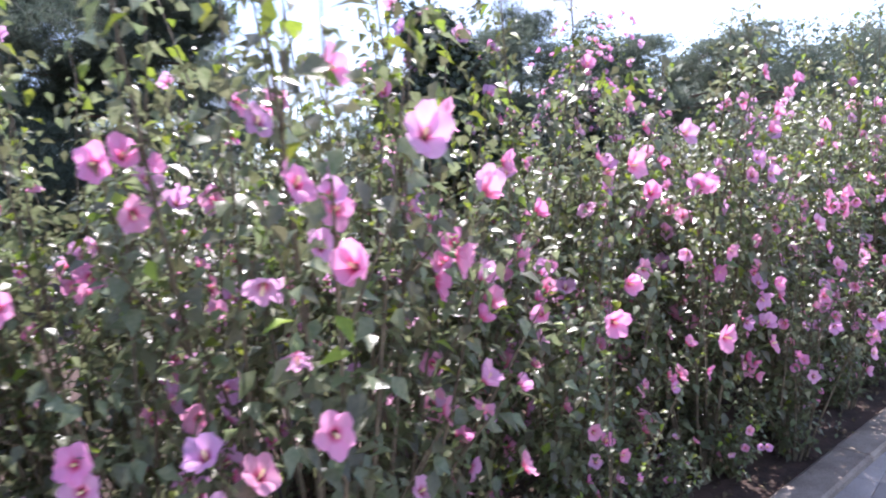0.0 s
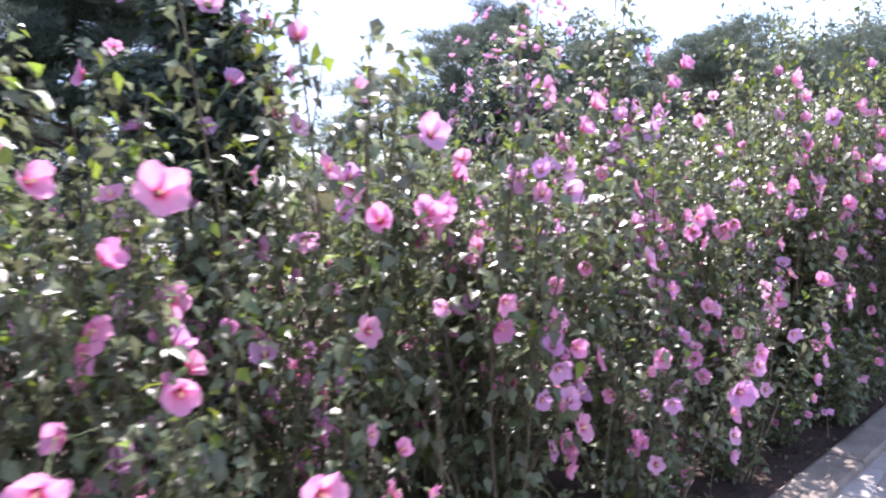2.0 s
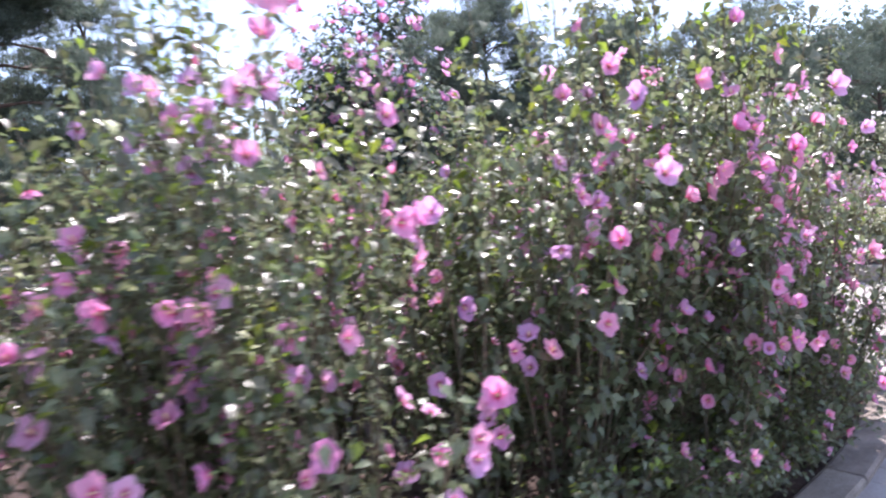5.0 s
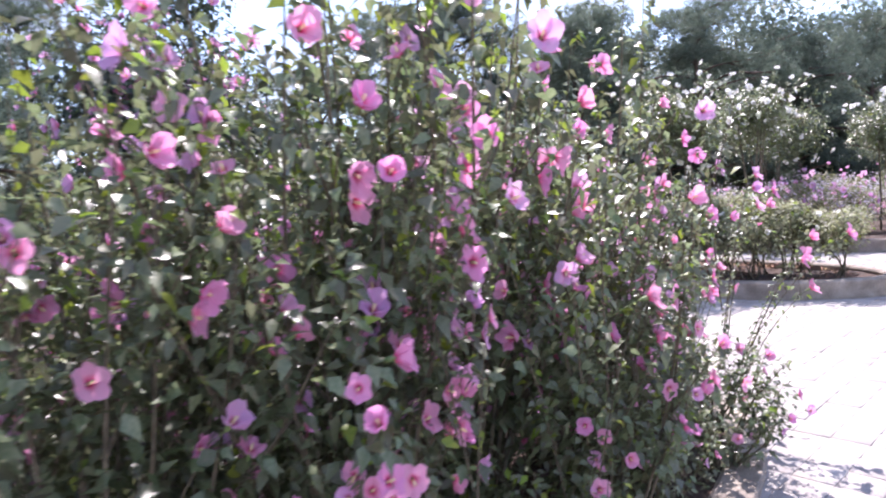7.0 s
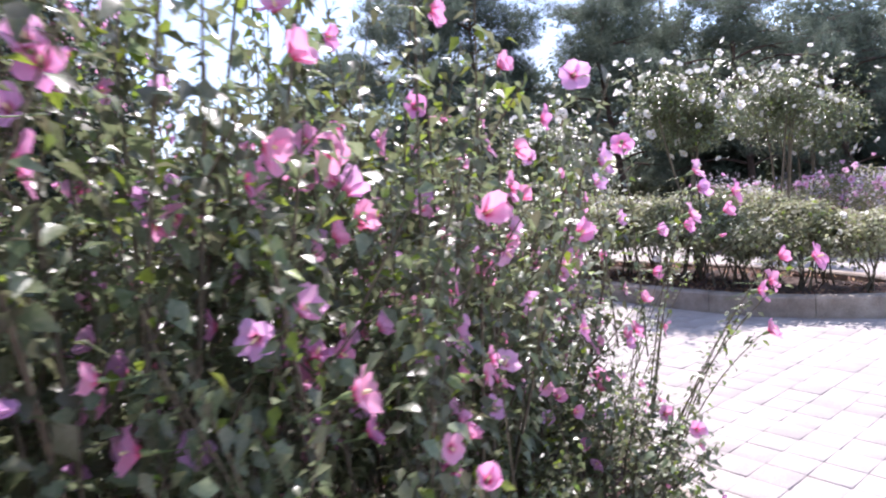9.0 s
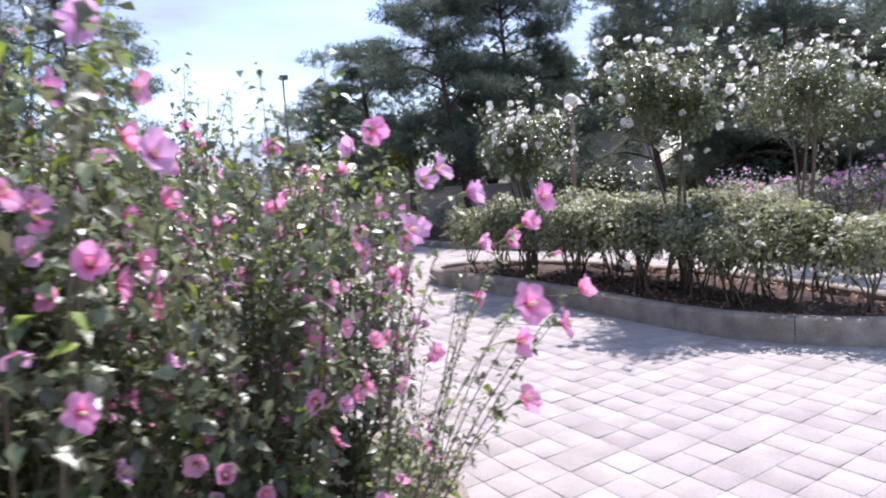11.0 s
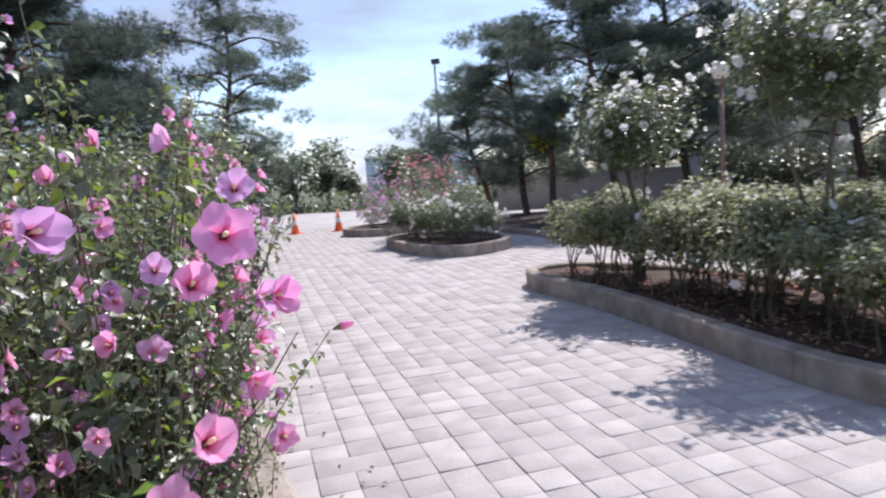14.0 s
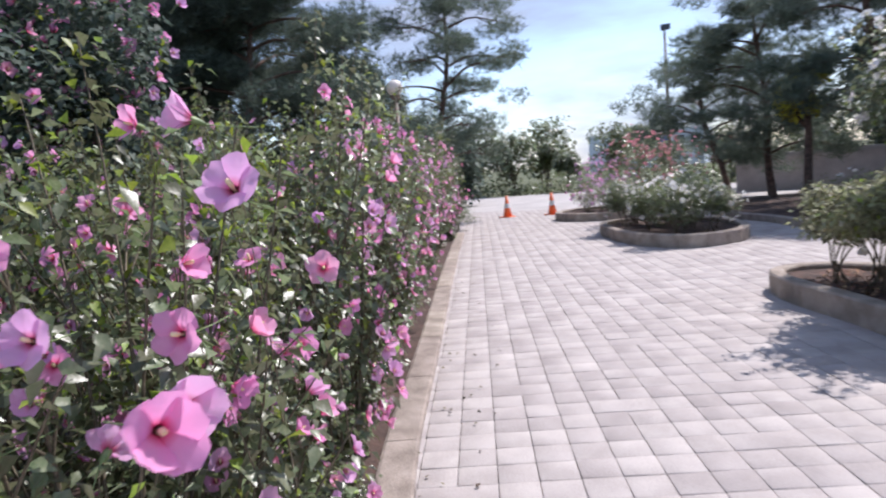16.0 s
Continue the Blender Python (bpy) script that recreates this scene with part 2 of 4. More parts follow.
def box(bm, x0, y0, z0, x1, y1, z1):
    r = bmesh.ops.create_cube(bm, size=1, matrix=Matrix.Translation(((x0 + x1) / 2, (y0 + y1) / 2, (z0 + z1) / 2)) @ Matrix.Diagonal((x1 - x0, y1 - y0, z1 - z0, 1)))
    return r["verts"]


# ---- plan ----
BED = [(-30.0, -13.6), (-13.0, -5.95), (-9.46, -4.0), (-6.78, -2.55), (-4.25, -1.3), (-2.4, -0.25), (-1.32, 0.8), (-1.08, 1.6), (-1.25, 2.4),
       (-1.8, 2.95), (-2.45, 3.72), (-3.35, 5.05), (-4.25, 6.35), (-6.2, 9.15), (-10.1, 14.9)]
MAIN_FRONT = [(-1.5, 8.7), (-0.3, 7.35), (0.6, 5.85), (1.13, 5.0), (1.6, 4.56), (2.1, 4.3), (2.72, 4.12)]
MAIN = MAIN_FRONT + [(3.05, 4.5), (2.98, 5.4), (2.2, 7.0), (0.8, 8.7), (-0.6, 9.5), (-1.35, 9.4)]
SECOND = [(-5.95, 14.45), (-4.7, 12.75), (-3.65, 12.05), (-3.0, 12.25), (-2.6, 13.2), (-3.2, 14.7), (-4.6, 15.6), (-5.7, 15.3)]
THIRD = [(-8.75, 17.8), (-8.1, 17.1), (-7.0, 17.0), (-6.3, 17.8), (-6.6, 19.0), (-7.8, 19.5), (-8.6, 18.9)]
BACK_BED = [(4.7, 7.9), (6.0, 6.6), (8.5, 5.8), (14.0, 5.0), (30.0, 8.0), (30.0, 13.0), (12.0, 12.0), (6.0, 12.0), (3.2, 11.2), (3.4, 9.3)]
REAR_BED = [(-1.6, 13.9), (0.6, 12.0), (2.4, 11.6), (3.2, 12.6), (12.0, 13.4), (30.0, 14.6), (30.0, 24.0), (-4.8, 24.0), (-4.2, 17.2), (-2.4, 15.6)]
PAVER_AXIS = radians(124.5)       # the long joints run along the hedge


def inside(x, y, poly):
    hit = False
    for (ax, ay), (bx, by) in zip(poly, poly[1:] + poly[:1]):
        if (ay > y) != (by > y) and x < (bx - ax) * (y - ay) / (by - ay) + ax:
            hit = not hit
    return hit


def inside_many(p, poly):
    hit = np.zeros(len(p), bool)
    for (ax, ay), (bx, by) in zip(poly, poly[1:] + poly[:1]):
        if ay == by:
            continue
        hit ^= ((ay > p[:, 1]) != (by > p[:, 1])) & (p[:, 0] < (bx - ax) * (p[:, 1] - ay) / (by - ay) + ax)
    return hit


def smoothed(poly, closed=True, rounds=2):
    """Corners cut, so that the outline runs in soft bends."""
    for _ in range(rounds):
        q = []
        pairs = list(zip(poly, poly[1:] + poly[:1])) if closed else list(zip(poly, poly[1:]))
        for (ax, ay), (bx, by) in pairs:
            q += [(ax * 0.75 + bx * 0.25, ay * 0.75 + by * 0.25), (ax * 0.25 + bx * 0.75, ay * 0.25 + by * 0.75)]
        poly = q if closed else [poly[0]] + q + [poly[-1]]
    return poly


def sheet(name, poly, z, mat, label, category, humps=0.0, step=0.25):
    """A flat outline, or soft humps of soil inside it."""
    bm = bmesh.new()
    f = bm.faces.new([bm.verts.new((x, y, z)) for x, y in poly])
    if f.normal.z < 0:
        f.normal_flip()
    bmesh.ops.triangulate(bm, faces=[f])
    if humps:
        for _ in range(4):
            long = [e for e in bm.edges if e.calc_length() > step * 2]
            if not long:
                break
            bmesh.ops.subdivide_edges(bm, edges=long, cuts=1)
            bmesh.ops.triangulate(bm, faces=bm.faces[:])
        for v in bm.verts:
            if not v.is_boundary:
                v.co.z += humps * (0.5 + noise.noise(v.co * 1.7) + 0.5 * noise.noise(v.co * 6))
    bmesh.ops.recalc_face_normals(bm, faces=bm.faces[:])
    if sum(f.normal.z for f in bm.faces) < 0:
        bmesh.ops.reverse_faces(bm, faces=bm.faces[:])
    me = bpy.data.meshes.new(name)
    bm.to_mesh(me)
    bm.free()
    me.materials.append(mat)
    return tagged(new(name, me), label, category, kind="structure")


# ---- ground ----
bm = bmesh.new()
bmesh.ops.create_circle(bm, cap_ends=True, segments=64, radius=900)
me = bpy.data.meshes.new("ground")
bm.to_mesh(me)
bm.free()
me.materials.append(GRASS_GROUND)
ground = tagged(new("ground", me), "dull green lawn and bare earth reaching the horizon", "ground", kind="structure")
ground.location.z = -0.06

PLAZA = [(-30, -13.6), (-30, -40), (40, -40), (40, 16), (20, 22), (-3.5, 24), (-9.4, 21.9), (-16, 21.5), (-10.1, 14.9)] + BED[1:-1][::-1]
plaza_bed = sheet("pavement", PLAZA, -0.014, SAND, "pale square concrete pavers with sandy joints, sunlit", "pavement")

ROAD = [(-60, 18), (-16, 21.5), (-9.4, 21.9), (-3.5, 24), (20, 26), (20, 35), (-14, 34), (-60, 31)]
road = sheet("road", ROAD, -0.02, CONCRETE, "pale sun-bleached concrete road beyond the plaza", "road")

hedge_soil = sheet("hedge_bed", smoothed(BED, False, 1) + [(-14, 20), (-34, 20), (-34, -13)], 0.02, SOIL, "dark damp soil under the flowering hedge", "planting bed", 0.03, 0.5)


def kerb_ring(name, poly, height, width, length, label):
    """A raised bed: one kerb stone after another, each with worn edges, and the soil inside."""
    base = tagged(new(name, None), label, "planter")
    cx, cy = sum(p[0] for p in poly) / len(poly), sum(p[1] for p in poly) / len(poly)
    base.location = (cx, cy, 0)
    line = smoothed(poly, True, 2)
    pts = [Vector((x - cx, y - cy, 0)) for x, y in line]
    pts.append(pts[0].copy())
    acc, stones, n = 0.0, [], len(pts) - 1
    tangent = [(pts[(i + 1) % n] - pts[(i - 1) % n]).normalized() for i in range(n)]
    tangent.append(tangent[0])
    cur = [(pts[0], tangent[0])]
    for i, (a, b) in enumerate(zip(pts, pts[1:])):
        cur.append((b, tangent[i + 1]))
        acc += (b - a).length
        if acc >= length:
            stones.append(cur)
            cur, acc = [(b, tangent[i + 1])], 0.0
    if len(cur) > 1:
        stones.append(cur)
    for run in stones:
        bm = bmesh.new()
        rings = []
        gap = 0.003
        h = height + random.uniform(-0.004, 0.004)
        for i, (p, d) in enumerate(run):
            side = Vector((-d.y, d.x, 0))
            q = p + d * (gap if i == 0 else -gap if i == len(run) - 1 else 0)
            c = 0.018
            prof = [(-width / 2, -0.05), (-width / 2, h - c), (-width / 2 + c, h), (width / 2 - c, h), (width / 2, h - c), (width / 2, -0.05)]
            rings.append([bm.verts.new(q + side * o + Vector((0, 0, z))) for o, z in prof])
        for r0, r1 in zip(rings, rings[1:]):
            for k in range(6):
                bm.faces.new((r0[k], r0[(k + 1) % 6], r1[(k + 1) % 6], r1[k]))
        bm.faces.new(rings[0])
        bm.faces.new(rings[-1][::-1])
        bmesh.ops.recalc_face_normals(bm, faces=bm.faces[:])
        part("kerb_stone", bm, KERB, base)
    bm = bmesh.new()
    f = bm.faces.new([bm.verts.new((p.x, p.y, height - 0.07)) for p in pts[:-1]])
    bmesh.ops.triangulate(bm, faces=[f])
    for _ in range(4):
        long = [e for e in bm.edges if e.calc_length() > 0.4]
        if long:
            bmesh.ops.subdivide_edges(bm, edges=long, cuts=1)
            bmesh.ops.triangulate(bm, faces=bm.faces[:])
    for v in bm.verts:
        w = v.co + base.location
        v.co.z += 0.05 * noise.noise(w * 1.6) + 0.03 * noise.noise(w * 7)
    bmesh.ops.recalc_face_normals(bm, faces=bm.faces[:])
    if sum(f.normal.z for f in bm.faces) < 0:
        bmesh.ops.reverse_faces(bm, faces=bm.faces[:])
    part("soil", bm, SOIL, base, "dark reddish-brown soil")
    return base


KERB_H = 0.22
kerb_ring("planter", MAIN, KERB_H, 0.16, 0.9, "raised kidney-shaped planter with weathered grey kerb stones")
kerb_ring("planter", SECOND, KERB_H, 0.16, 0.9, "small raised planter with grey kerb stones, full of shrubs")
kerb_ring("planter", THIRD, KERB_H, 0.16, 0.9, "small far planter with grey kerb stones and lilac shrubs")
kerb_ring("planter", BACK_BED, KERB_H, 0.16, 1.2, "long raised planter with grey kerb behind the plaza")
kerb_ring("planter", REAR_BED, 0.14, 0.16, 1.5, "wide low bed under the pines with grey kerb")

# stone edging along the hedge
edging = tagged(new("edging", None), "flush pale stone edging between hedge and pavers", "edging", kind="structure")
line = [Vector((x, y, 0)) for x, y in smoothed(BED[1:], False, 2)]
acc, run = 0.0, [line[0]]
for a, b in zip(line, line[1:]):
    run.append(b)
    acc += (b - a).length
    if acc > 0.8:
        bm = bmesh.new()
        rings = []
        for i, p in enumerate(run):
            d = (run[min(i + 1, len(run) - 1)] - run[max(i - 1, 0)]).normalized()
            side = Vector((d.y, -d.x, 0))
            q = p + d * (0.005 if i == 0 else -0.005 if i == len(run) - 1 else 0)
            rings.append([bm.verts.new(q + side * o + Vector((0, 0, z))) for o, z in ((-0.02, -0.05), (-0.02, 0.035), (0.0, 0.045), (0.17, 0.045), (0.185, 0.03), (0.185, -0.05))])
        for r0, r1 in zip(rings, rings[1:]):
            for k in range(6):
                bm.faces.new((r0[k], r0[(k + 1) % 6], r1[(k + 1) % 6], r1[k]))
        bm.faces.new(rings[0])
        bm.faces.new(rings[-1][::-1])
        bmesh.ops.recalc_face_normals(bm, faces=bm.faces[:])
        part("edging_stone", bm, KERB, edging)
        acc, run = 0.0, [b]


# ---- flowers ----
def flower_mesh(name, petal, opening, radius, ruffle, seed):
    """Five overlapping ruffled petals that flare out of a funnel round a stamen column, opening along +z; calyx and stalk behind."""
    r = np.random.default_rng(seed)
    verts, faces, idx = [], [], []
    rows, cols = 7, 7
    for k in range(5):
        a0 = 2 * np.pi * k / 5 + r.normal() * 0.07
        base = len(verts)
        top = opening + r.normal() * 0.16
        reach, wide, phase = radius * r.uniform(0.95, 1.15), radius * r.uniform(0.47, 0.56), r.uniform(0, 6.28)
        for i in range(rows + 1):
            for j in range(cols):
                u = j / (cols - 1) * 2 - 1
                q = i / rows * (1 - 0.42 * abs(u) ** 2.0 + 0.03 * math.cos(u * 9 + phase))
                rad, z = 0.005, 0.0
                for m in range(8):
                    phi = 0.35 + (top - 0.35) * min(1.0, 1.35 * q * (m + 0.5) / 8) ** 0.75
                    rad += reach * q / 8 * math.sin(phi)
                    z += reach * q / 8 * math.cos(phi)
                w = wide * (0.16 + 0.84 * math.sin(min(1.0, q * 1.3) * math.pi / 2)) * u
                z += 0.16 * w + 0.10 * abs(w) * q + ruffle * radius * q * q * math.sin(u * 4.2 + phase)
                verts.append((rad * math.cos(a0) - w * math.sin(a0), rad * math.sin(a0) + w * math.cos(a0), z))
        for i in range(rows):
            for j in range(cols - 1):
                faces.append((base + i * cols + j, base + i * cols + j + 1, base + (i + 1) * cols + j + 1, base + (i + 1) * cols + j))
                idx.append(0)
    for points, radii, mat in (
            ([(0, 0, -0.004), (0, 0, 0.008), (0.001, 0, 0.02), (0.002, 0.001, 0.036), (0.002, 0.001, 0.040)], [0.003, 0.0026, 0.005, 0.0046, 0.001], 1),
            ([(0.035, 0, -0.14), (0.012, 0, -0.075), (0, 0, -0.03), (0, 0, -0.02), (0, 0, -0.006), (0, 0, 0.006)], [0.0012, 0.0014, 0.0018, 0.007, 0.009, 0.009], 2)):
        v, f = tube_arrays(points, radii, 6)
        n = len(verts)
        verts += [tuple(x) for x in v]
        faces += [tuple(int(q) + n for q in x) for x in f]
        idx += [mat] * len(f)
    return mesh_of(name, verts, faces, [petal, STAMEN, BUD], idx, True)


def bud_mesh(name, petal):
    v, f = tube_arrays([(0, 0, -0.02), (0, 0, 0), (0, 0, 0.012), (0, 0, 0.03), (0, 0, 0.045), (0, 0, 0.05)], [0.003, 0.008, 0.010, 0.009, 0.006, 0.001], 7)
    idx = np.where(np.arange(len(f)) < 14, 1, 0)
    return quick_mesh(name, v, f, [petal, BUD], idx)


def flower_set(petal, size, tag):
    return [flower_mesh("flower_" + tag, petal, opening, r0 * size, ruffle, seed)
            for opening, r0, ruffle, seed in ((1.45, 0.060, 0.10, 1), (1.15, 0.064, 0.13, 2), (1.60, 0.057, 0.12, 3), (0.85, 0.066, 0.10, 4), (1.30, 0.060, 0.15, 5), (0.60, 0.060, 0.08, 6))]


PINKS, LILACS, WHITES = flower_set(PETAL_PINK, 1.0, "pink"), flower_set(PETAL_LILAC, 1.0, "lilac"), flower_set(PETAL_WHITE, 1.0, "white")
ROSES = flower_set(PETAL_ROSE, 0.8, "rose")
PINK_BUD = bud_mesh("flower_bud", PETAL_PINK)


def facing(place, way, size=1.0):
    """The pose of a flower at a place that opens along way."""
    return Matrix.LocRotScale(Vector(place), Vector(way).to_track_quat('Z', 'Y') @ Euler((0, 0, random.uniform(0, 6.28))).to_quaternion(), (size,) * 3)


# ---- hibiscus shrubs of the hedge ----
def hibiscus(seed, height, spread, stems, leaves, flowers, kinds, label, leaf_mat=LEAF, leaf_size=(0.046, 0.088), bare=0.04, tops=True):
    """Many upright stems from one base, leaves along them, flowers at their upper parts."""
    global rng
    rng = np.random.default_rng(seed)
    random.seed(seed)
    base = tagged(new("hibiscus_shrub", None), label, "shrub")
    tubes, axes = [], []
    for k in range(stems):
        a, lean = rng.uniform(0, 2 * np.pi), spread * rng.uniform(0.15, 1.0) ** 0.7
        h = height * rng.uniform(0.6, 1.0) * (1 - 0.22 * (lean / spread) ** 2)
        s = np.linspace(0, 1, 7)
        bend = rng.normal(size=2) * 0.06
        p = np.stack([np.cos(a) * (0.08 + lean * s ** 1.25) + bend[0] * np.sin(s * 4), np.sin(a) * (0.08 + lean * s ** 1.25) + bend[1] * np.sin(s * 3), h * s], 1)
        tubes.append(tube_arrays(p, np.linspace(0.011, 0.0025, 7), 5))
        axes.append(p)
        for q in range(3):
            i = rng.integers(2, 5)
            d = np.array([np.cos(a + rng.normal() * 0.9), np.sin(a + rng.normal() * 0.9), 0.9 + rng.random()])
            tw = p[i] + d / np.linalg.norm(d) * np.linspace(0, 1, 4)[:, None] * rng.uniform(0.2, 0.45)
            tubes.append(tube_arrays(tw, np.linspace(0.005, 0.0018, 4), 4))
            axes.append(tw)
    v, f = joined(tubes)
    child("branchwork", quick_mesh("branchwork", v, f, [STEM]), base, "thin grey-brown upright stems")
    lens = np.array([np.linalg.norm(np.diff(p, axis=0), axis=1).sum() for p in axes])
    pick = rng.choice(len(axes), leaves, p=lens / lens.sum())
    s = rng.random(leaves) ** 0.72
    pos = np.empty((leaves, 3))
    for i in range(leaves):
        p = axes[pick[i]]
        x = s[i] * (len(p) - 1)
        j = min(int(x), len(p) - 2)
        pos[i] = p[j] * (1 - x + j) + p[j + 1] * (x - j)
    pos = np.where(pos[:, 2:3] < bare * height, pos + [[0, 0, bare * height]], pos)
    off = unit(leaves) * rng.uniform(0.02, 0.13, (leaves, 1))
    pos += off
    pos[:, 2] = np.maximum(pos[:, 2], 0.05)
    out = pos * [1, 1, 0.0]
    out /= np.linalg.norm(out, axis=1, keepdims=True) + 0.05
    size = rng.uniform(*leaf_size, leaves) * (1.1 - 0.25 * (pos[:, 2] / height).clip(0, 1))
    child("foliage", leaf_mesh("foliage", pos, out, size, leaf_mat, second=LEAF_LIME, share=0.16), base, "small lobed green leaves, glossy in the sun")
    for k in range(flowers):
        while True:
            p = axes[int(rng.integers(len(axes)))]
            x = rng.uniform(0.36, 1.0) * (len(p) - 1)
            j = min(int(x), len(p) - 2)
            c = p[j] * (1 - x + j) + p[j + 1] * (x - j)
            if c[0] > 0.05 * spread or c[2] > 0.85 * height or rng.random() < 0.06:      # the open, sunny side is +x
                break
        d = np.array([c[0], c[1], 0]) / (np.hypot(c[0], c[1]) + 0.02) + rng.normal(size=3) * 0.5 + [0, 0, 0.25]
        d /= np.linalg.norm(d)
        c = c + d * rng.uniform(0.08, 0.17)
        kind = kinds[int(rng.integers(len(kinds)))]
        child("flower", kind, base, m=facing(c, d, rng.uniform(0.70, 1.02)))
    return base


MIX = PINKS * 2 + LILACS
HEDGE_LABEL = "tall hibiscus shrub in full pink bloom, planted in the hedge"
front = [hibiscus(100 + i, h, 0.70, 16, 2500, n, MIX, HEDGE_LABEL) for i, (h, n) in enumerate([(2.35, 36), (2.55, 38), (2.15, 34), (2.45, 39), (2.3, 36), (2.7, 36)])]
behind = [hibiscus(120 + i, h, 0.66, 13, 1350, n, MIX, "tall hibiscus shrub with pink blooms in the back of the hedge") for i, (h, n) in enumerate([(2.45, 12), (2.65, 14), (2.3, 11)])]
for v in front + behind:
    tagged(v, group="hedge shrubs")


def open_side(p):
    """Distance from p to the paved edge of the hedge bed, and the heading towards it in degrees."""
    best, way = 99, 0.0
    for a, b in zip(BED, BED[1:]):
        a, b = np.array(a), np.array(b)
        t = np.clip(np.dot(p - a, b - a) / np.dot(b - a, b - a), 0, 1)
        out = a + t * (b - a) - p
        if np.linalg.norm(out) < best:
            best, way = np.linalg.norm(out), math.degrees(math.atan2(out[1], out[0]))
    return best, way


HEDGE_POLY = BED + [(-14, 20), (-34, 20), (-34, -13)]
r = np.random.default_rng(3)
random.seed(5)
spots = []
for gx in np.arange(-15, 0, 0.66):
    for gy in np.arange(-8, 15.5, 0.66):
        p = np.array([gx + (0.33 if int(round(gy / 0.66)) % 2 else 0), gy]) + r.normal(size=2) * 0.09
        if not inside(p[0], p[1], HEDGE_POLY):
            continue
        d, way = open_side(p)
        deep = 2.5 if p[1] < 3.0 else 2.5 - (p[1] - 3.0) * 0.2
        if 0.08 < d < max(deep, 1.4):
            spots.append((p[0], p[1], d, way))
count = {"front": 0, "behind": 0}
placed = []
for x, y, d, way in spots:
    row = "front" if d < 1.25 else "behind"
    pool = front if row == "front" else behind
    rise = 1.10 if x < -8.2 else 1.03 if x < -4.2 else 1.10 if x < -1.9 and y < 1.5 else 0.9 if y < 1.8 else 0.83 if y < 3.2 else 0.92
    k, turn = random.uniform(0.88, 1.06) * (0.9 if d < 0.5 else 1.0), way + random.uniform(-45, 45)
    k, rise = k * min(rise, 1.0), k * rise
    n = count[row]
    if n < len(pool):
        pool[n].matrix_basis = pose(x, y, 0.02, 0, 0, turn) @ Matrix.Diagonal((k, k, rise, 1))
        placed.append((x, y, pool[n]))
    else:
        placed.append((x, y, copy_thing(pool[n % len(pool)], pose(x, y, 0.02, 0, 0, turn) @ Matrix.Diagonal((k, k, rise, 1)))))
    count[row] += 1

# young low growth along the edge, round the bend of the hedge
young = [hibiscus(140 + i, h, 0.52, 11, 1300, 8, MIX, "low young hibiscus growth spilling over the edging") for i, h in enumerate((1.15, 1.0, 1.3))]
line = [Vector((x, y)) for x, y in smoothed(BED, False, 2)]
n, acc = 0, 0.0
for p, q in zip(line, line[1:]):
    acc += (q - p).length
    rounding = -4.2 < p.x and p.y < 0.85
    if acc > (0.42 if p.y < 2.6 else 0.62) and -11.5 < p.x < -0.8 and -5.2 < p.y < 9.0:
        acc = 0.0
        d = (q - p).normalized()
        shift, k = (0.15, 0.85) if rounding and p.y < 0.5 else (0.02, 0.95) if rounding else (0.30, random.uniform(0.6, 0.85)) if p.y < -1.3 else (0.14, 0.82) if p.y < 1.9 else (0.26, 0.72)
        m = pose(p.x - d.y * shift, p.y + d.x * shift, 0.03, 0, 0, math.degrees(math.atan2(-d.x, d.y)) + random.uniform(-60, 60)) @ Matrix.Diagonal((k, k, k, 1))
        tagged(young[n % 3], group="low hedge growth")
        if n < 3:
            young[n].matrix_basis = m
            placed.append((p.x, p.y, young[n]))
        else:
            placed.append((p.x, p.y, copy_thing(young[n % 3], m)))
        n += 1

# long shoots that lean out over the pavement, each ending in a bloom
BLOOMS = [(-7.47, -3.36, 1.19), (-7.73, -3.21, 1.38), (-7.91, -3.45, 1.31), (-5.91, -2.46, 0.9), (-7.11, -2.73, 1.68), (-7.72, -3.25, 1.78),
          (-6.25, -2.43, 1.43), (-5.04, -1.43, 0.7), (-5.27, -2.03, 2.12), (-4.75, -1.6, 1.09), (-6.68, -2.29, 1.76), (-5.17, -1.2, 0.5),
          (-4.04, -0.83, 1.24), (-3.26, -0.72, 1.69), (-2.94, -0.72, 1.59), (-3.3, -0.85, 1.22), (-2.1, 0.62, 2.19), (-1.67, 0.46, 1.91),
          (-0.65, 1.42, 1.455), (-0.71, 1.39, 1.365), (-1.86, 2.33, 1.75), (-1.45, 2.25, 1.715), (-1.12, 2.24, 0.69), (-0.58, 1.71, 1.21),
          (-1.29, 1.89, 1.08), (-0.87, 1.82, 1.26), (-2.84, -0.25, 1.09), (-2.06, -0.09, 1.52), (-1.09, 0.94, 1.4), (-0.79, 0.91, 0.89),
          (-0.79, 0.61, 1.23), (-0.56, 1.2, 1.15), (-1.0, 1.08, 1.57),
          (-0.76, 1.73, 1.28), (-1.53, 2.67, 1.29), (-1.11, 2.11, 1.54), (-1.2, 2.02, 1.28), (-0.91, 1.81, 1.04), (-0.79, 0.98, 1.05),
          (-0.91, 1.24, 1.49), (-0.63, 1.17, 1.05), (-7.07, -2.71, 1.69), (-6.71, -2.29, 1.76), (-6.0, -1.88, 1.52), (-5.49, -1.82, 1.46),
          (-6.71, -1.59, 1.88), (-2.6, -0.14, 1.29), (-2.38, -0.35, 1.2), (-1.22, 1.31, 1.73)]
random.seed(8)
rng = np.random.default_rng(8)
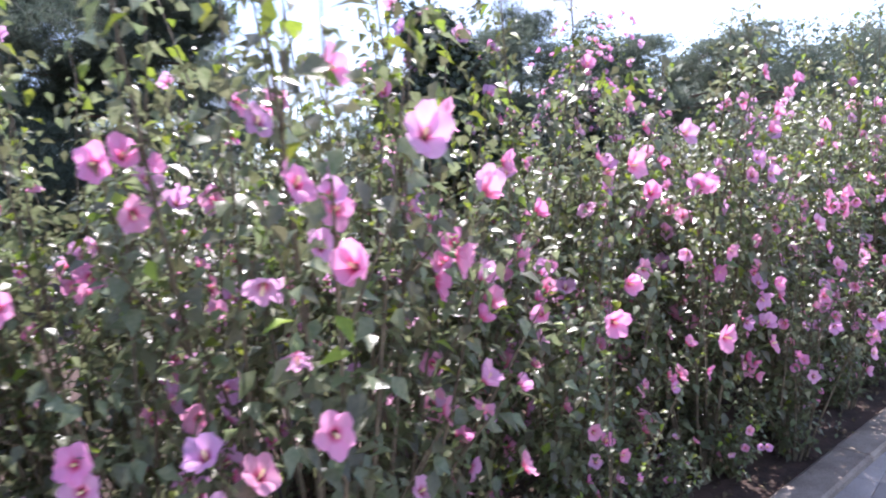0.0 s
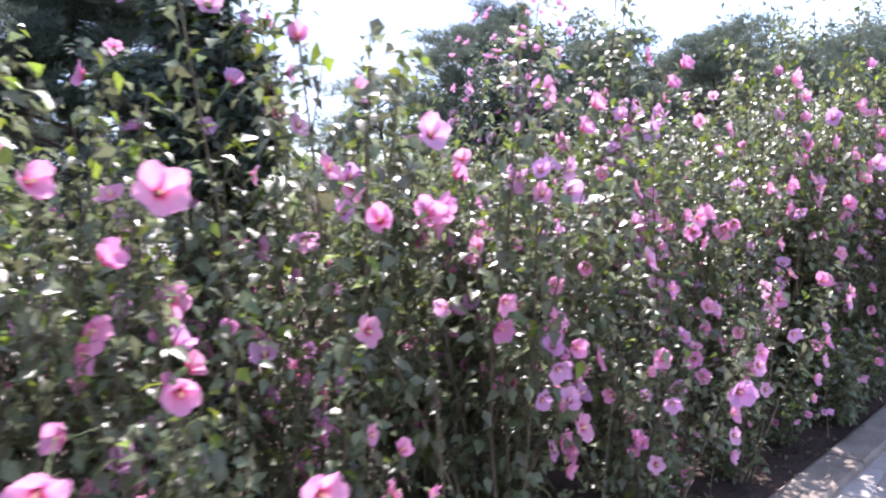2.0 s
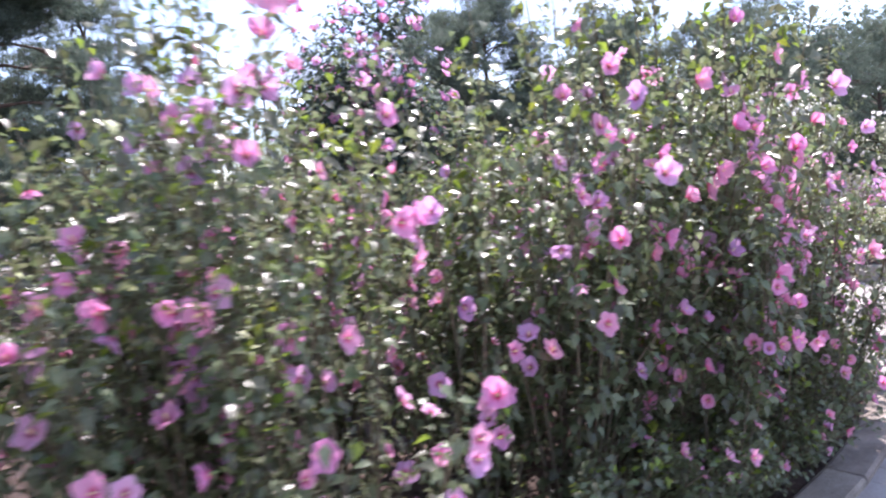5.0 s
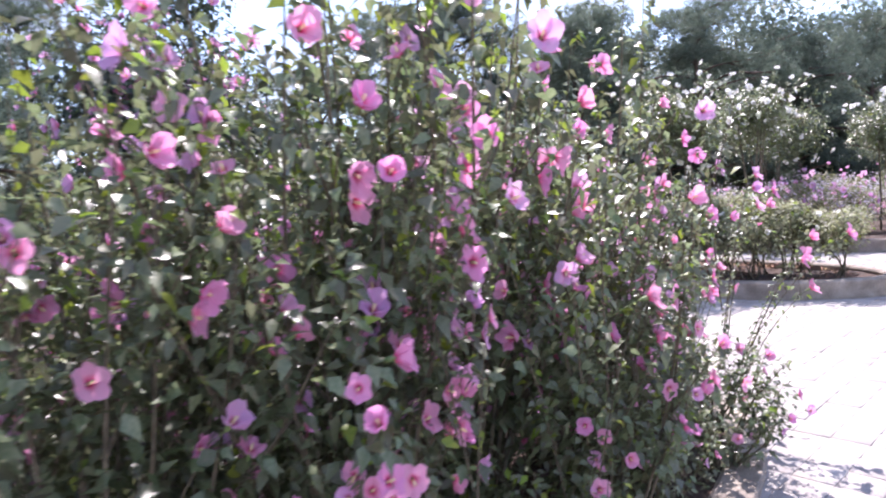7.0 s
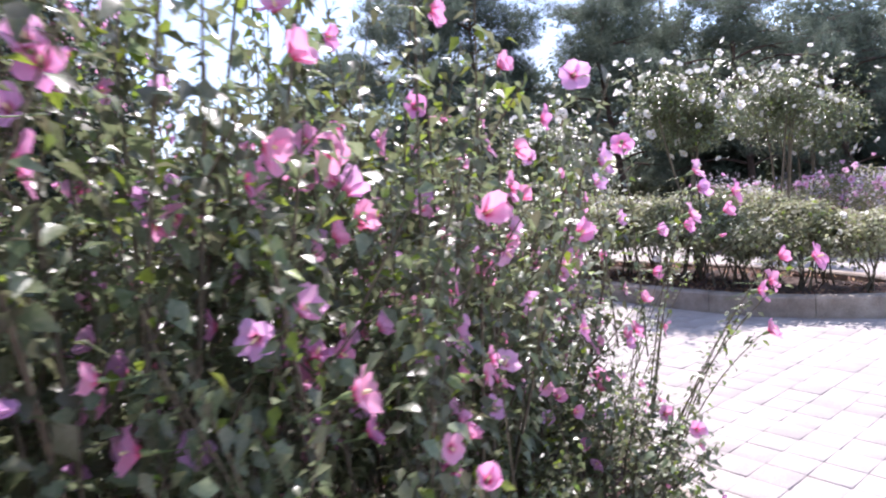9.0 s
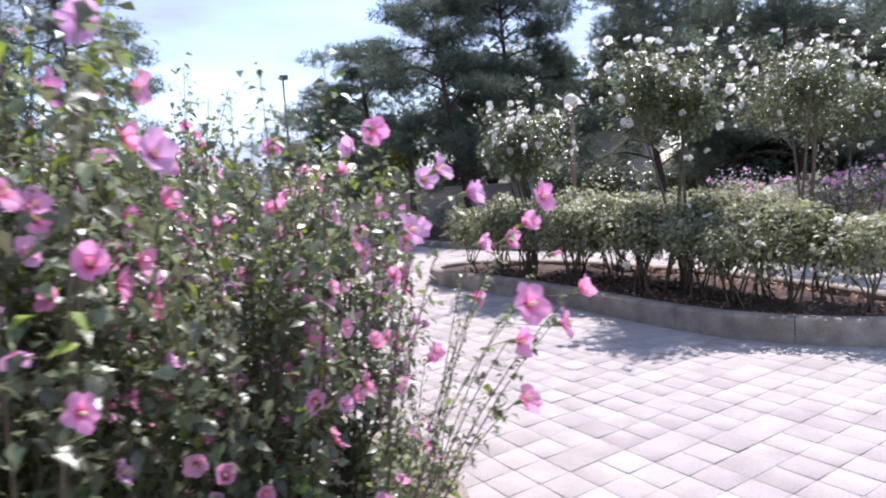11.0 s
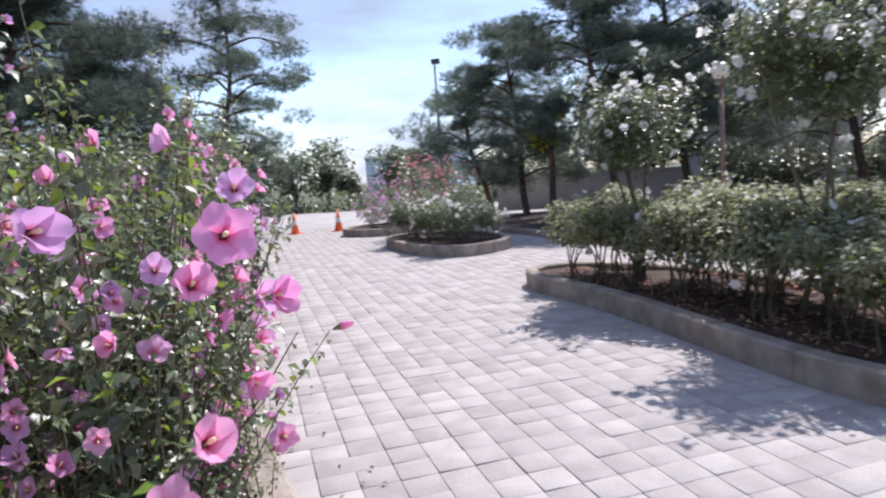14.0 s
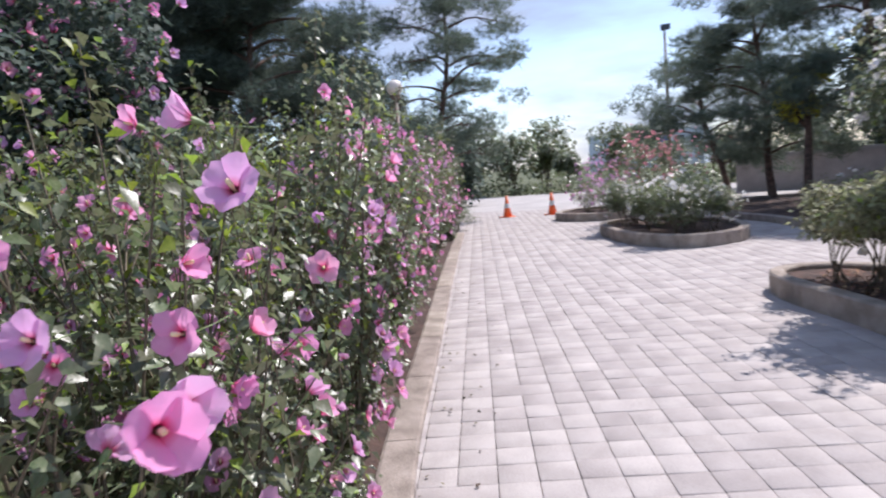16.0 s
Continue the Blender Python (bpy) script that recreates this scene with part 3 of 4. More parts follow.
for n, (x, y, z) in enumerate(BLOOMS):
    px, py, shrub = min(placed, key=lambda q: (q[0] - x) ** 2 + (q[1] - y) ** 2)
    back = shrub.matrix_basis.inverted()
    way = Vector((x - px, y - py, 0))
    out = (way.normalized() + Vector((0.35, -0.5, 0.2)) + Vector(rng.normal(size=3) * 0.3)).normalized()
    s = np.linspace(0, 1, 7)[:, None]
    foot, tip = np.array([px, py, max(0.1, z - 0.95)]), np.array([x, y, z]) - np.array(out) * 0.03
    p = foot * (1 - s) + tip * s + np.array([0, 0, 0.10]) * np.sin(s * 3.14)
    local = np.array([back @ Vector(q) for q in p])
    child("shoot", quick_mesh("shoot", *tube_arrays(local, np.linspace(0.006, 0.002, 7), 5), [STEM]), shrub, "long thin leaning shoot")
    m = 54
    q = rng.uniform(0.0, 1, m)
    pos = np.stack([np.interp(q, s[:, 0], local[:, c]) for c in range(3)], 1) + unit(m) * 0.035
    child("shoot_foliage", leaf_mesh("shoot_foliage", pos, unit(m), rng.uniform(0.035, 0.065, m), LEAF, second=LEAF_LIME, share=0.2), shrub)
    kind = PINK_BUD if (x, y) == (-0.58, 1.71) else (PINKS + PINKS + LILACS)[(n * 5) % 18]
    child("flower", kind, shrub, m=back @ facing((x, y, z), out, random.uniform(0.9, 1.1)))


# ---- planter shrubs ----
def low_shrub(seed, height, radius, leaves, flowers, kinds, mat, label, trunks=3, clear=0.3, name="garden_shrub", size=(0.035, 0.06), lumps=7, shoots=0, dusting=0):
    """Bare thin trunks below, an uneven leafy crown of several lumps above, small flowers on it."""
    global rng
    rng = np.random.default_rng(seed)
    random.seed(seed)
    base = tagged(new(name, None), label, "shrub")
    mid = clear * height + (1 - clear) * height * 0.5
    centres = unit(lumps) * np.array([radius, radius, (1 - clear) * height * 0.5]) * rng.uniform(0.35, 0.72, (lumps, 1)) + [0, 0, mid]
    tubes = []
    for c in centres[:max(trunks, 4)]:
        a = rng.uniform(0, 6.28)
        b = np.array([np.cos(a), np.sin(a), 0]) * radius * 0.25 * rng.random()
        s = np.linspace(0, 1, 5)[:, None]
        p = b * (1 - s) + c * s + np.array([0.04, 0.03, 0]) * np.sin(s * 5)
        tubes.append(tube_arrays(p, np.linspace(0.014, 0.005, 5) * (0.5 + height * 0.5), 5))
    if shoots:
        for v, f in tubes:
            child("trunk", quick_mesh("trunk", v, f, [STEM]), base)
    else:
        v, f = joined(tubes)
        child("trunk", quick_mesh("trunk", v, f, [STEM]), base, "thin bare grey-brown stems")
    which = rng.integers(0, lumps, leaves)
    d = unit(leaves)
    rad = radius * rng.uniform(0.32, 0.58, lumps)[which][:, None] * rng.uniform(0.25, 1.1, (leaves, 1)) ** 0.5
    pos = centres[which] + d * rad * [1, 1, 0.85]
    pos[:, 2] = np.maximum(pos[:, 2], 0.12)
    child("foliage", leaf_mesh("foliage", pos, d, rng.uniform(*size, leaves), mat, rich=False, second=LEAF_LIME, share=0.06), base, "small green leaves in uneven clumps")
    if dusting:
        w = rng.integers(0, lumps, dusting)
        d = unit(dusting) * [1, 1, 0.8] + [0, 0, 0.25]
        at = centres[w] + d * radius * rng.uniform(0.42, 0.62, (dusting, 1))
        tagged(child("blossom", leaf_mesh("blossom", at, d, rng.uniform(0.035, 0.065, dusting), PETAL_GREY), base, "many tiny pale lilac blooms"), kind="stuff")
    for k in range(shoots):
        dd = unit(1)[0] * [1, 1, 0.6] + [0, 0, 0.75]
        dd /= np.linalg.norm(dd)
        c = centres[rng.integers(0, lumps)]
        s = np.linspace(0, 1, 5)[:, None]
        p = c + dd * s * radius * rng.uniform(0.65, 1.05) + np.array([0, 0, 0.10]) * s * s
        twig = child("shoot", quick_mesh("shoot", *tube_arrays(p, np.linspace(0.006, 0.002, 5), 4), [STEM]), base)
        q = rng.uniform(0.35, 1, 34)
        at = np.stack([np.interp(q, s[:, 0], p[:, e]) for e in range(3)], 1) + unit(34) * 0.05
        child("shoot_foliage", leaf_mesh("shoot_foliage", at, unit(34), rng.uniform(*size, 34), mat), twig)
        if kinds is not None and rng.random() < 0.7:
            child("flower", kinds[int(rng.integers(len(kinds)))], base, m=facing(p[-1] + dd * 0.03, dd + rng.normal(size=3) * 0.5, rng.uniform(0.8, 1.2)))
    for k in range(flowers):
        w = rng.integers(0, lumps)
        dd = unit(1)[0] + [0, 0, 0.5]
        dd /= np.linalg.norm(dd)
        c = centres[w] + dd * radius * rng.uniform(0.48, 0.68)
        child("flower", kinds[int(rng.integers(len(kinds)))], base, m=facing(c, dd, rng.uniform(0.75, 1.2)))
    return base


def planted(sources, poly, spacing, seed, z, scale=(0.88, 1.12), rim=0.35):
    """Set the sources and copies of them over an outline."""
    r2 = np.random.default_rng(seed)
    xs, ys = [p[0] for p in poly], [p[1] for p in poly]
    places = []
    for _ in range(4000):
        p = np.array([r2.uniform(min(xs), max(xs)), r2.uniform(min(ys), max(ys))])
        if not inside(p[0], p[1], poly) or any(np.linalg.norm(p - q) < spacing for q in places):
            continue
        edge = min(np.linalg.norm(np.array(a) + np.clip(np.dot(p - np.array(a), np.array(b) - np.array(a)) / max(np.dot(np.array(b) - np.array(a), np.array(b) - np.array(a)), 1e-6), 0, 1) * (np.array(b) - np.array(a)) - p)
                   for a, b in zip(poly, poly[1:] + poly[:1]))
        if edge > rim:
            places.append(p)
    for i, p in enumerate(places):
        k, turn = r2.uniform(*scale), r2.uniform(0, 360)
        if i < len(sources):
            sources[i].matrix_basis = pose(p[0], p[1], z, 0, 0, turn)
        else:
            copy_thing(sources[i % len(sources)], pose(p[0], p[1], z, 0, 0, turn) @ Matrix.Diagonal((k, k, k, 1)))
    return places


SOIL_Z = KERB_H - 0.09
main_shrubs = [tagged(low_shrub(200 + i, 1.05, 0.56, 2000, 2, WHITES, LEAF_PALE, "low green shrub on thin bare stems in the planter", 5, 0.40, size=(0.045, 0.078)), group="planter shrubs") for i in range(4)]
planted(main_shrubs, MAIN, 0.45, 21, SOIL_Z, rim=0.36)
dark_shrubs = [tagged(low_shrub(220 + i, 1.0, 0.55, 2600, 22, WHITES, LEAF, "low dark green shrub dotted with white blooms", 5, 0.25), group="white-flowered shrubs") for i in range(3)]
planted(dark_shrubs, SECOND, 0.6, 22, SOIL_Z, rim=0.45)
lilac_shrubs = [tagged(low_shrub(230 + i, 0.9, 0.5, 1300, 22, LILACS, LEAF_PALE, "low greyish shrub with pale lilac blooms", 4, 0.2, dusting=260), group="lilac shrubs") for i in range(2)]
planted(lilac_shrubs, THIRD, 0.75, 23, SOIL_Z, rim=0.5)
back_shrubs = [tagged(low_shrub(240 + i, 1.15, 0.6, 1700, 16, LILACS, LEAF_PALE, "low shrub with greyish leaves and lilac blooms", 4, 0.15, dusting=420), group="back bed shrubs") for i in range(3)]
planted(back_shrubs, [p for p in BACK_BED if p[0] < 15], 0.95, 24, SOIL_Z, rim=0.5)
rear_shrubs = [tagged(low_shrub(250 + i, 0.9, 0.6, 1200, 3, WHITES, LEAF, "low dark shrub under the pines", 4, 0.1), group="rear bed shrubs") for i in range(3)]
planted(rear_shrubs, [(-2.2, 14.6), (0.5, 12.4), (2.6, 12.2), (12, 14.4), (12, 19), (-2.5, 19)], 1.5, 25, 0.06, rim=0.4)

# tall old shrubs standing above the hedge
for x, y, h, rad, s, blooms in ((-4.69, 3.1, 4.1, 0.98, 51, 240), (-7.88, -1.28, 3.4, 0.40, 52, 40)):
    t = low_shrub(s, h, rad, 13000, blooms, LILACS + PINKS, NEEDLE_DARK, "tall old hibiscus bush above the hedge, many small pale blooms", 6, 0.22, "tall_hibiscus", (0.05, 0.085), 24, 14)
    t.location = (x, y, 0.02)

under = [tagged(low_shrub(260 + i, 2.2, 1.5, 2600, 0, WHITES, LEAF, "broad dark shrub filling the edge of the wood", 4, 0.02, "understory_shrub", (0.12, 0.2), 16), group="edge of the wood") for i in range(3)]
spots = [(3.0 + 2.1 * i, 24.6 + 0.8 * math.sin(i * 2.3)) for i in range(14)] + [(-1.5 - 2.2 * i, 29.5 + 0.5 * math.sin(i * 3.1)) for i in range(3)]
for i, (x, y) in enumerate(spots):
    k = 0.85 + 0.3 * ((i * 37) % 10) / 10
    if i < 3:
        under[i].matrix_basis = pose(x, y, 0, 0, 0, i * 50)
    else:
        copy_thing(under[i % 3], pose(x, y, 0, 0, 0, i * 77) @ Matrix.Diagonal((k, k, k, 1)))

# white-flowered standards
for x, y, h, rad, s, n in ((0.0, 8.1, 2.3, 0.74, 31, 60), (1.38, 6.4, 2.7, 0.70, 32, 70), (3.95, 8.7, 2.9, 0.9, 33, 60), (5.2, 9.6, 2.6, 0.95, 34, 60), (6.8, 8.6, 2.5, 0.9, 37, 50)):
    t = low_shrub(s, h, rad, 6200, n, WHITES, LEAF, "tall hibiscus bush covered in white blooms", 3, 0.60, "white_hibiscus", (0.04, 0.07), 22, 22)
    t.location = (x, y, SOIL_Z)
t = low_shrub(35, 2.0, 1.15, 3200, 190, ROSES, LEAF, "rounded bush with dull rose-red blooms behind the planter", 4, 0.3, "rose_bush", (0.04, 0.06), 10)
t.location = (-5.35, 16.6, 0)
t = low_shrub(36, 1.7, 1.1, 2500, 110, LILACS, LEAF, "rounded bush with faded lilac blooms by the far planter", 4, 0.2, "lilac_bush", (0.04, 0.06), 10)
t.location = (-8.0, 20.3, 0)


# ---- pines and woods ----
def tuft_template(n, seed):
    """A brush of needles: thin triangles out of one point."""
    r3 = np.random.default_rng(seed)
    v, f = [], []
    for k in range(n):
        a, e = r3.uniform(0, 6.28), r3.uniform(-0.1, 1.2)
        d = np.array([math.cos(a) * math.cos(e), math.sin(a) * math.cos(e), math.sin(e)])
        s = np.cross(d, unit(1)[0])
        s /= np.linalg.norm(s) + 1e-6
        v += [s * 0.036, -s * 0.036, d]
        f.append([3 * k, 3 * k + 1, 3 * k + 2])
    return np.array(v), np.array(f)


TUFTS = [tuft_template(9, i) for i in range(3)]


def pine(seed, height, reach, pads, tufts, mat, label, lean=0.12, low=0.35, name="pine_tree", tuft=0.22, radius=0.13, flat=0.44):
    """A crooked trunk, level limbs and flat pads of needle tufts with gaps between them."""
    global rng
    rng = np.random.default_rng(seed)
    base = tagged(new(name, None), label, "tree")
    s = np.linspace(0, 1, 10)
    a = rng.uniform(0, 6.28)
    p = np.stack([lean * height * np.sin(s * 2.4) * np.cos(a) + 0.12 * np.sin(s * 7 + seed), lean * height * np.sin(s * 2.4) * np.sin(a) + 0.12 * np.cos(s * 6 + seed) - 0.12, height * s * 0.96], 1)
    p[0] = (p[0][0], p[0][1], -0.1)
    child("trunk", quick_mesh("trunk", *tube_arrays(p, np.linspace(radius, 0.03, 10) * (1 + 0.06 * rng.normal(size=10)), 9), [BARK]), base, "crooked reddish-brown trunk")
    limbs, vs, fs, n = [], [], [], 0
    for k in range(pads):
        t = low + (1 - low) * (k + rng.random()) / pads
        x = t * 9
        j = min(int(x), 8)
        o = p[j] * (1 - x + j) + p[j + 1] * (x - j)
        ang = k * 2.4 + rng.normal() * 0.5
        length = reach * (1.08 - 0.75 * ((t - low) / (1 - low)) ** 1.6) * rng.uniform(0.45, 1.0)
        end = o + np.array([math.cos(ang) * length, math.sin(ang) * length, length * rng.uniform(-0.06, 0.28)])
        q = np.linspace(0, 1, 6)[:, None]
        lp = o * (1 - q) + end * q + np.array([0, 0, 0.13 * length]) * np.sin(q * 3.1) + rng.normal(size=(6, 3)) * 0.035 * q
        limbs.append(tube_arrays(lp, np.linspace(radius * 0.36, 0.012, 6), 5))
        m = int(tufts * rng.uniform(0.9, 1.6))
        size = reach * rng.uniform(0.24, 0.40)
        sub = rng.normal(size=(5, 3)) * [size * 0.55, size * 0.55, size * 0.16]
        for c in sub[:3]:
            limbs.append(tube_arrays(np.stack([lp[3], (lp[4] + end + c) / 2, end + c]), [0.02, 0.014, 0.006], 4))
        d = unit(m) * rng.uniform(0.2, 1, (m, 1)) ** 0.5 * [size * 0.6, size * 0.6, size * flat * 0.75]
        pos = end + sub[rng.integers(0, 5, m)] + d
        nrm = rng.normal(size=(m, 3)) * 0.5 + [0, 0, 1]
        tv, tf = TUFTS[k % 3]
        v, f = scattered(tv, tf, pos, frames_of(nrm, rng.uniform(0, 6.28, m)), rng.uniform(0.7, 1.2, m) * tuft)
        vs.append(v)
        fs.append(f + n)
        n += len(v)
    v, f = joined(limbs)
    child("branchwork", quick_mesh("branchwork", v, f, [BARK]), base, "thin level limbs")
    child("crown", quick_mesh("crown", np.concatenate(vs), np.concatenate(fs), [mat]), base, "dark blue-green pads of needles")
    return base


def leafy_tree(seed, height, width, leaves, mat, label, leaf=(0.16, 0.28), low=0.28, name="tree", lumps=16):
    """A trunk with limbs and a crown of uneven lumps of leaves."""
    global rng
    rng = np.random.default_rng(seed)
    base = tagged(new(name, None), label, "tree")
    c = unit(lumps) * np.array([width * 0.36, width * 0.36, height * (1 - low) * 0.36]) * rng.uniform(0.5, 1.0, (lumps, 1)) + [0, 0, height * (low + (1 - low) * 0.5)]
    tubes = [tube_arrays([(0, 0, -0.1), (0.05, 0, height * low), (0, 0.05, height * 0.75)], [0.03 * height, 0.022 * height, 0.008 * height], 8)]
    for q in c[:8]:
        tubes.append(tube_arrays([(0.05, 0, height * low), q * [0.5, 0.5, 0.8], q], [0.012 * height, 0.008 * height, 0.003 * height], 5))
    v, f = joined(tubes)
    child("trunk", quick_mesh("trunk", v, f, [BARK]), base, "dark trunk and limbs")
    w = rng.integers(0, lumps, leaves)
    d = unit(leaves)
    pos = c[w] + d * rng.uniform(0.3, 1.05, (leaves, 1)) ** 0.6 * width * rng.uniform(0.14, 0.26, lumps)[w][:, None]
    child("crown", leaf_mesh("crown", pos, d, rng.uniform(*leaf, leaves), mat, rich=False), base, "uneven leafy crown")
    return base


PINE_LABEL = "ornamental pine with crooked trunk and layered needle pads"
for seed, x, y, h, reach, pads, tufts, mat in (
        (61, -3.7, 22.0, 6.7, 2.6, 28, 210, NEEDLE), (62, -0.6, 19.8, 8.0, 2.6, 28, 250, NEEDLE), (63, -5.8, 25.0, 5.2, 2.8, 18, 170, NEEDLE),
        (64, -12.8, 10.8, 7.0, 3.2, 36, 500, NEEDLE_DARK), (65, -13.7, 18.3, 8.7, 2.6, 32, 190, NEEDLE), (66, -18.2, 14.4, 8.6, 3.6, 30, 480, NEEDLE_DARK),
        (67, 1.6, 21.0, 9.0, 3.1, 34, 320, NEEDLE_DARK), (68, 5.8, 20.0, 7.8, 3.0, 30, 300, NEEDLE), (69, 9.4, 18.8, 7.4, 3.2, 30, 280, NEEDLE),
        (70, 13.4, 19.4, 6.4, 3.4, 26, 260, NEEDLE_DARK), (71, 18.0, 20.5, 7.6, 3.8, 28, 240, NEEDLE), (72, -16.0, 9.8, 7.2, 3.4, 32, 560, NEEDLE_DARK)):
    t = tagged(pine(seed, h, reach, pads, tufts, mat, PINE_LABEL, low=0.18), group="pines")
    t.location = (x, y, 0.04)

for seed, x, y, h, w, mat in ((81, 0.5, 31, 8.5, 8, NEEDLE_DARK), (82, 17.0, 47, 16.6, 9, WOODS_HAZED), (83, 25.5, 42, 15.2, 11, WOODS_HAZED), (84, 34.0, 38, 15.2, 12, WOODS_HAZED),
                              (85, 21.5, 45, 13.4, 11, WOODS_HAZED), (86, 29.8, 40, 13.0, 11, WOODS_HAZED), (87, 40, 33, 14.6, 13, WOODS_HAZED), (88, 46, 25, 14.6, 13, WOODS_HAZED), (89, 21, 20, 6, 6, NEEDLE_DARK), (90, 30, 22, 7.0, 8, NEEDLE),
                              (91, 10, 23, 6.0, 6, NEEDLE), (92, 15.5, 24, 6.4, 7, NEEDLE_DARK), (93, 11.5, 47, 12.6, 10, WOODS_HAZED), (94, 5.5, 46, 12.6, 9, WOODS_HAZED)):
    t = tagged(leafy_tree(seed, h, w, 6000, mat, "tall dense green tree in the wood behind", (0.3, 0.6), 0.10, lumps=26), group="wood behind")
    t.location = (x, y, -0.05)

for seed, x, y, h, w in ((301, -24, 8, 4.4, 6), (302, -27, 14, 5, 6.5), (303, -21.5, 21, 4.4, 5.5), (304, -29, 20, 5, 7), (305, -21, 2.5, 4.2, 5.5), (306, -26, 27, 5, 6), (307, -25, 1, 4.6, 6), (308, -18.5, 25.5, 4, 4.5)):
    t = tagged(leafy_tree(seed, h, w, 3400, NEEDLE_DARK, "dense dark green tree behind the hedge", (0.2, 0.42), 0.06, lumps=24), group="trees behind hedge")
    t.location = (x, y, -0.05)

t = leafy_tree(95, 3.7, 1.3, 1500, LEAF_YELLOW, "slender young tree with yellowing leaves", (0.10, 0.18), 0.5)
t.location = (-2.5, 18.6, 0)

r = np.random.default_rng(17)
src = [leafy_tree(100 + i, h, w, 1300, LEAF, "far roadside tree, hazy green", (0.22, 0.40), 0.10) for i, (h, w) in enumerate(((4.6, 3.6), (3.6, 3.0), (5.6, 4.2)))]
far = [(-30, 33), (-26.5, 34), (-23.5, 35.5), (-20.5, 35), (-17.6, 36.5), (-15, 37), (-12, 38), (-34, 36), (-38, 33), (-28, 41), (-22, 42), (-9, 39), (-5, 40), (-17, 43), (-42, 38), (-47, 35),
       (-32, 46), (-25, 48), (-12, 47), (-37, 44), (-19, 52), (-7, 48), (-2, 44), (-45, 46), (-53, 40), (-30, 56), (-40, 54), (-60, 36), (-13, 56), (-22, 60), (-50, 52), (-66, 44),
       (4, 44), (9, 46), (15, 45), (21, 46), (28, 47), (36, 48), (43, 50), (52, 46), (58, 40), (50, 32), (56, 26), (48, 22), (60, 18), (42, 16)]
for i, (x, y) in enumerate(far):
    k = r.uniform(0.8, 1.15) * (0.78 if -18.5 < x < -7 else 1.0)
    if i < 3:
        src[i].matrix_basis = pose(x, y, 0, 0, 0, 0)
    else:
        copy_thing(src[i % 3], pose(x, y, 0, 0, 0, r.uniform(0, 360)) @ Matrix.Diagonal((k, k, k, 1)))


# ---- lamps, cones, buildings ----
def globe_lamp(x, y, z):
    base = tagged(new("globe_lamp", None), "brown park lamp post with a cream glass globe", "street lamp", "globe lamps")
    base.location = (x, y, 0)
    bm = bmesh.new()
    for z0, z1, r0, r1 in ((0, 0.06, 0.14, 0.13), (0.06, 0.45, 0.065, 0.055), (0.45, z - 0.22, 0.042, 0.035)):
        bmesh.ops.create_cone(bm, cap_ends=True, segments=16, radius1=r0, radius2=r1, depth=z1 - z0, matrix=Matrix.Translation((0, 0, (z0 + z1) / 2)))
    pole = part("pole", bm, POLE, base, "brown painted pole", True)
    bm = bmesh.new()
    for z0, z1, r0, r1 in ((z - 0.22, z - 0.17, 0.06, 0.09), (z - 0.17, z - 0.13, 0.09, 0.09)):
        bmesh.ops.create_cone(bm, cap_ends=True, segments=16, radius1=r0, radius2=r1, depth=z1 - z0, matrix=Matrix.Translation((0, 0, (z0 + z1) / 2)))
    part("collar", bm, POLE, pole, "", True)
    bm = bmesh.new()
    bmesh.ops.create_uvsphere(bm, u_segments=24, v_segments=16, radius=0.145, matrix=Matrix.Translation((0, 0, z)))
    part("globe", bm, GLOBE, base, "cream glass globe", True)


globe_lamp(-7.84, 10.32, 3.18)
globe_lamp(1.28, 11.89, 2.92)


def traffic_cone(x, y):
    base = tagged(new("traffic_cone", None), "orange traffic cone with a white band at the road's edge", "traffic cone", "traffic cones")
    base.location = (x, y, 0)
    bm = bmesh.new()
    box(bm, -0.19, -0.19, 0, 0.19, 0.19, 0.03)
    part("base", bm, ORANGE, base)
    bm = bmesh.new()
    bmesh.ops.create_cone(bm, cap_ends=True, segments=20, radius1=0.14, radius2=0.03, depth=0.67, matrix=Matrix.Translation((0, 0, 0.365)))
    body = part("body", bm, ORANGE, base, "", True)
    bm = bmesh.new()
    bmesh.ops.create_cone(bm, cap_ends=False, segments=20, radius1=0.103, radius2=0.077, depth=0.15, matrix=Matrix.Translation((0, 0, 0.37)))
    part("band", bm, WHITE, body, "white reflective band", True)


traffic_cone(-11.2, 19.2)
traffic_cone(-9.8, 19.65)

base = tagged(new("street_lamp", None), "tall slim grey pole with a small head", "street lamp")
base.location = (-8.33, 26.8, 0)
bm = bmesh.new()
bmesh.ops.create_cone(bm, cap_ends=True, segments=12, radius1=0.07, radius2=0.04, depth=6.4, matrix=Matrix.Translation((0, 0, 3.2)))
part("pole", bm, POLE, base, "", True)
bm = bmesh.new()
box(bm, -0.12, -0.08, 6.3, 0.22, 0.08, 6.5)
part("head", bm, DARK, base)

# low wall behind the pines
wall = tagged(new("low_wall", None), "low brown stone wall with a pale coping", "wall", kind="structure")
bm = bmesh.new()
box(bm, -6.0, 27.0, -0.05, 1.6, 27.3, 1.15)
part("wall", bm, WALLSTONE, wall)
bm = bmesh.new()
box(bm, -6.05, 26.94, 1.153, 1.65, 27.36, 1.3)
part("coping", bm, CONCRETE, wall, "pale coping")

# pavilion in the trees
house = tagged(new("house", None), "pale plastered low building among the trees", "house")
house.location = (4.4, 28.5, 0)
bm = bmesh.new()
box(bm, -2.6, -1.5, -0.05, 3.0, 3.0, 3.2)
part("wall", bm, PLASTER, house)
bm = bmesh.new()
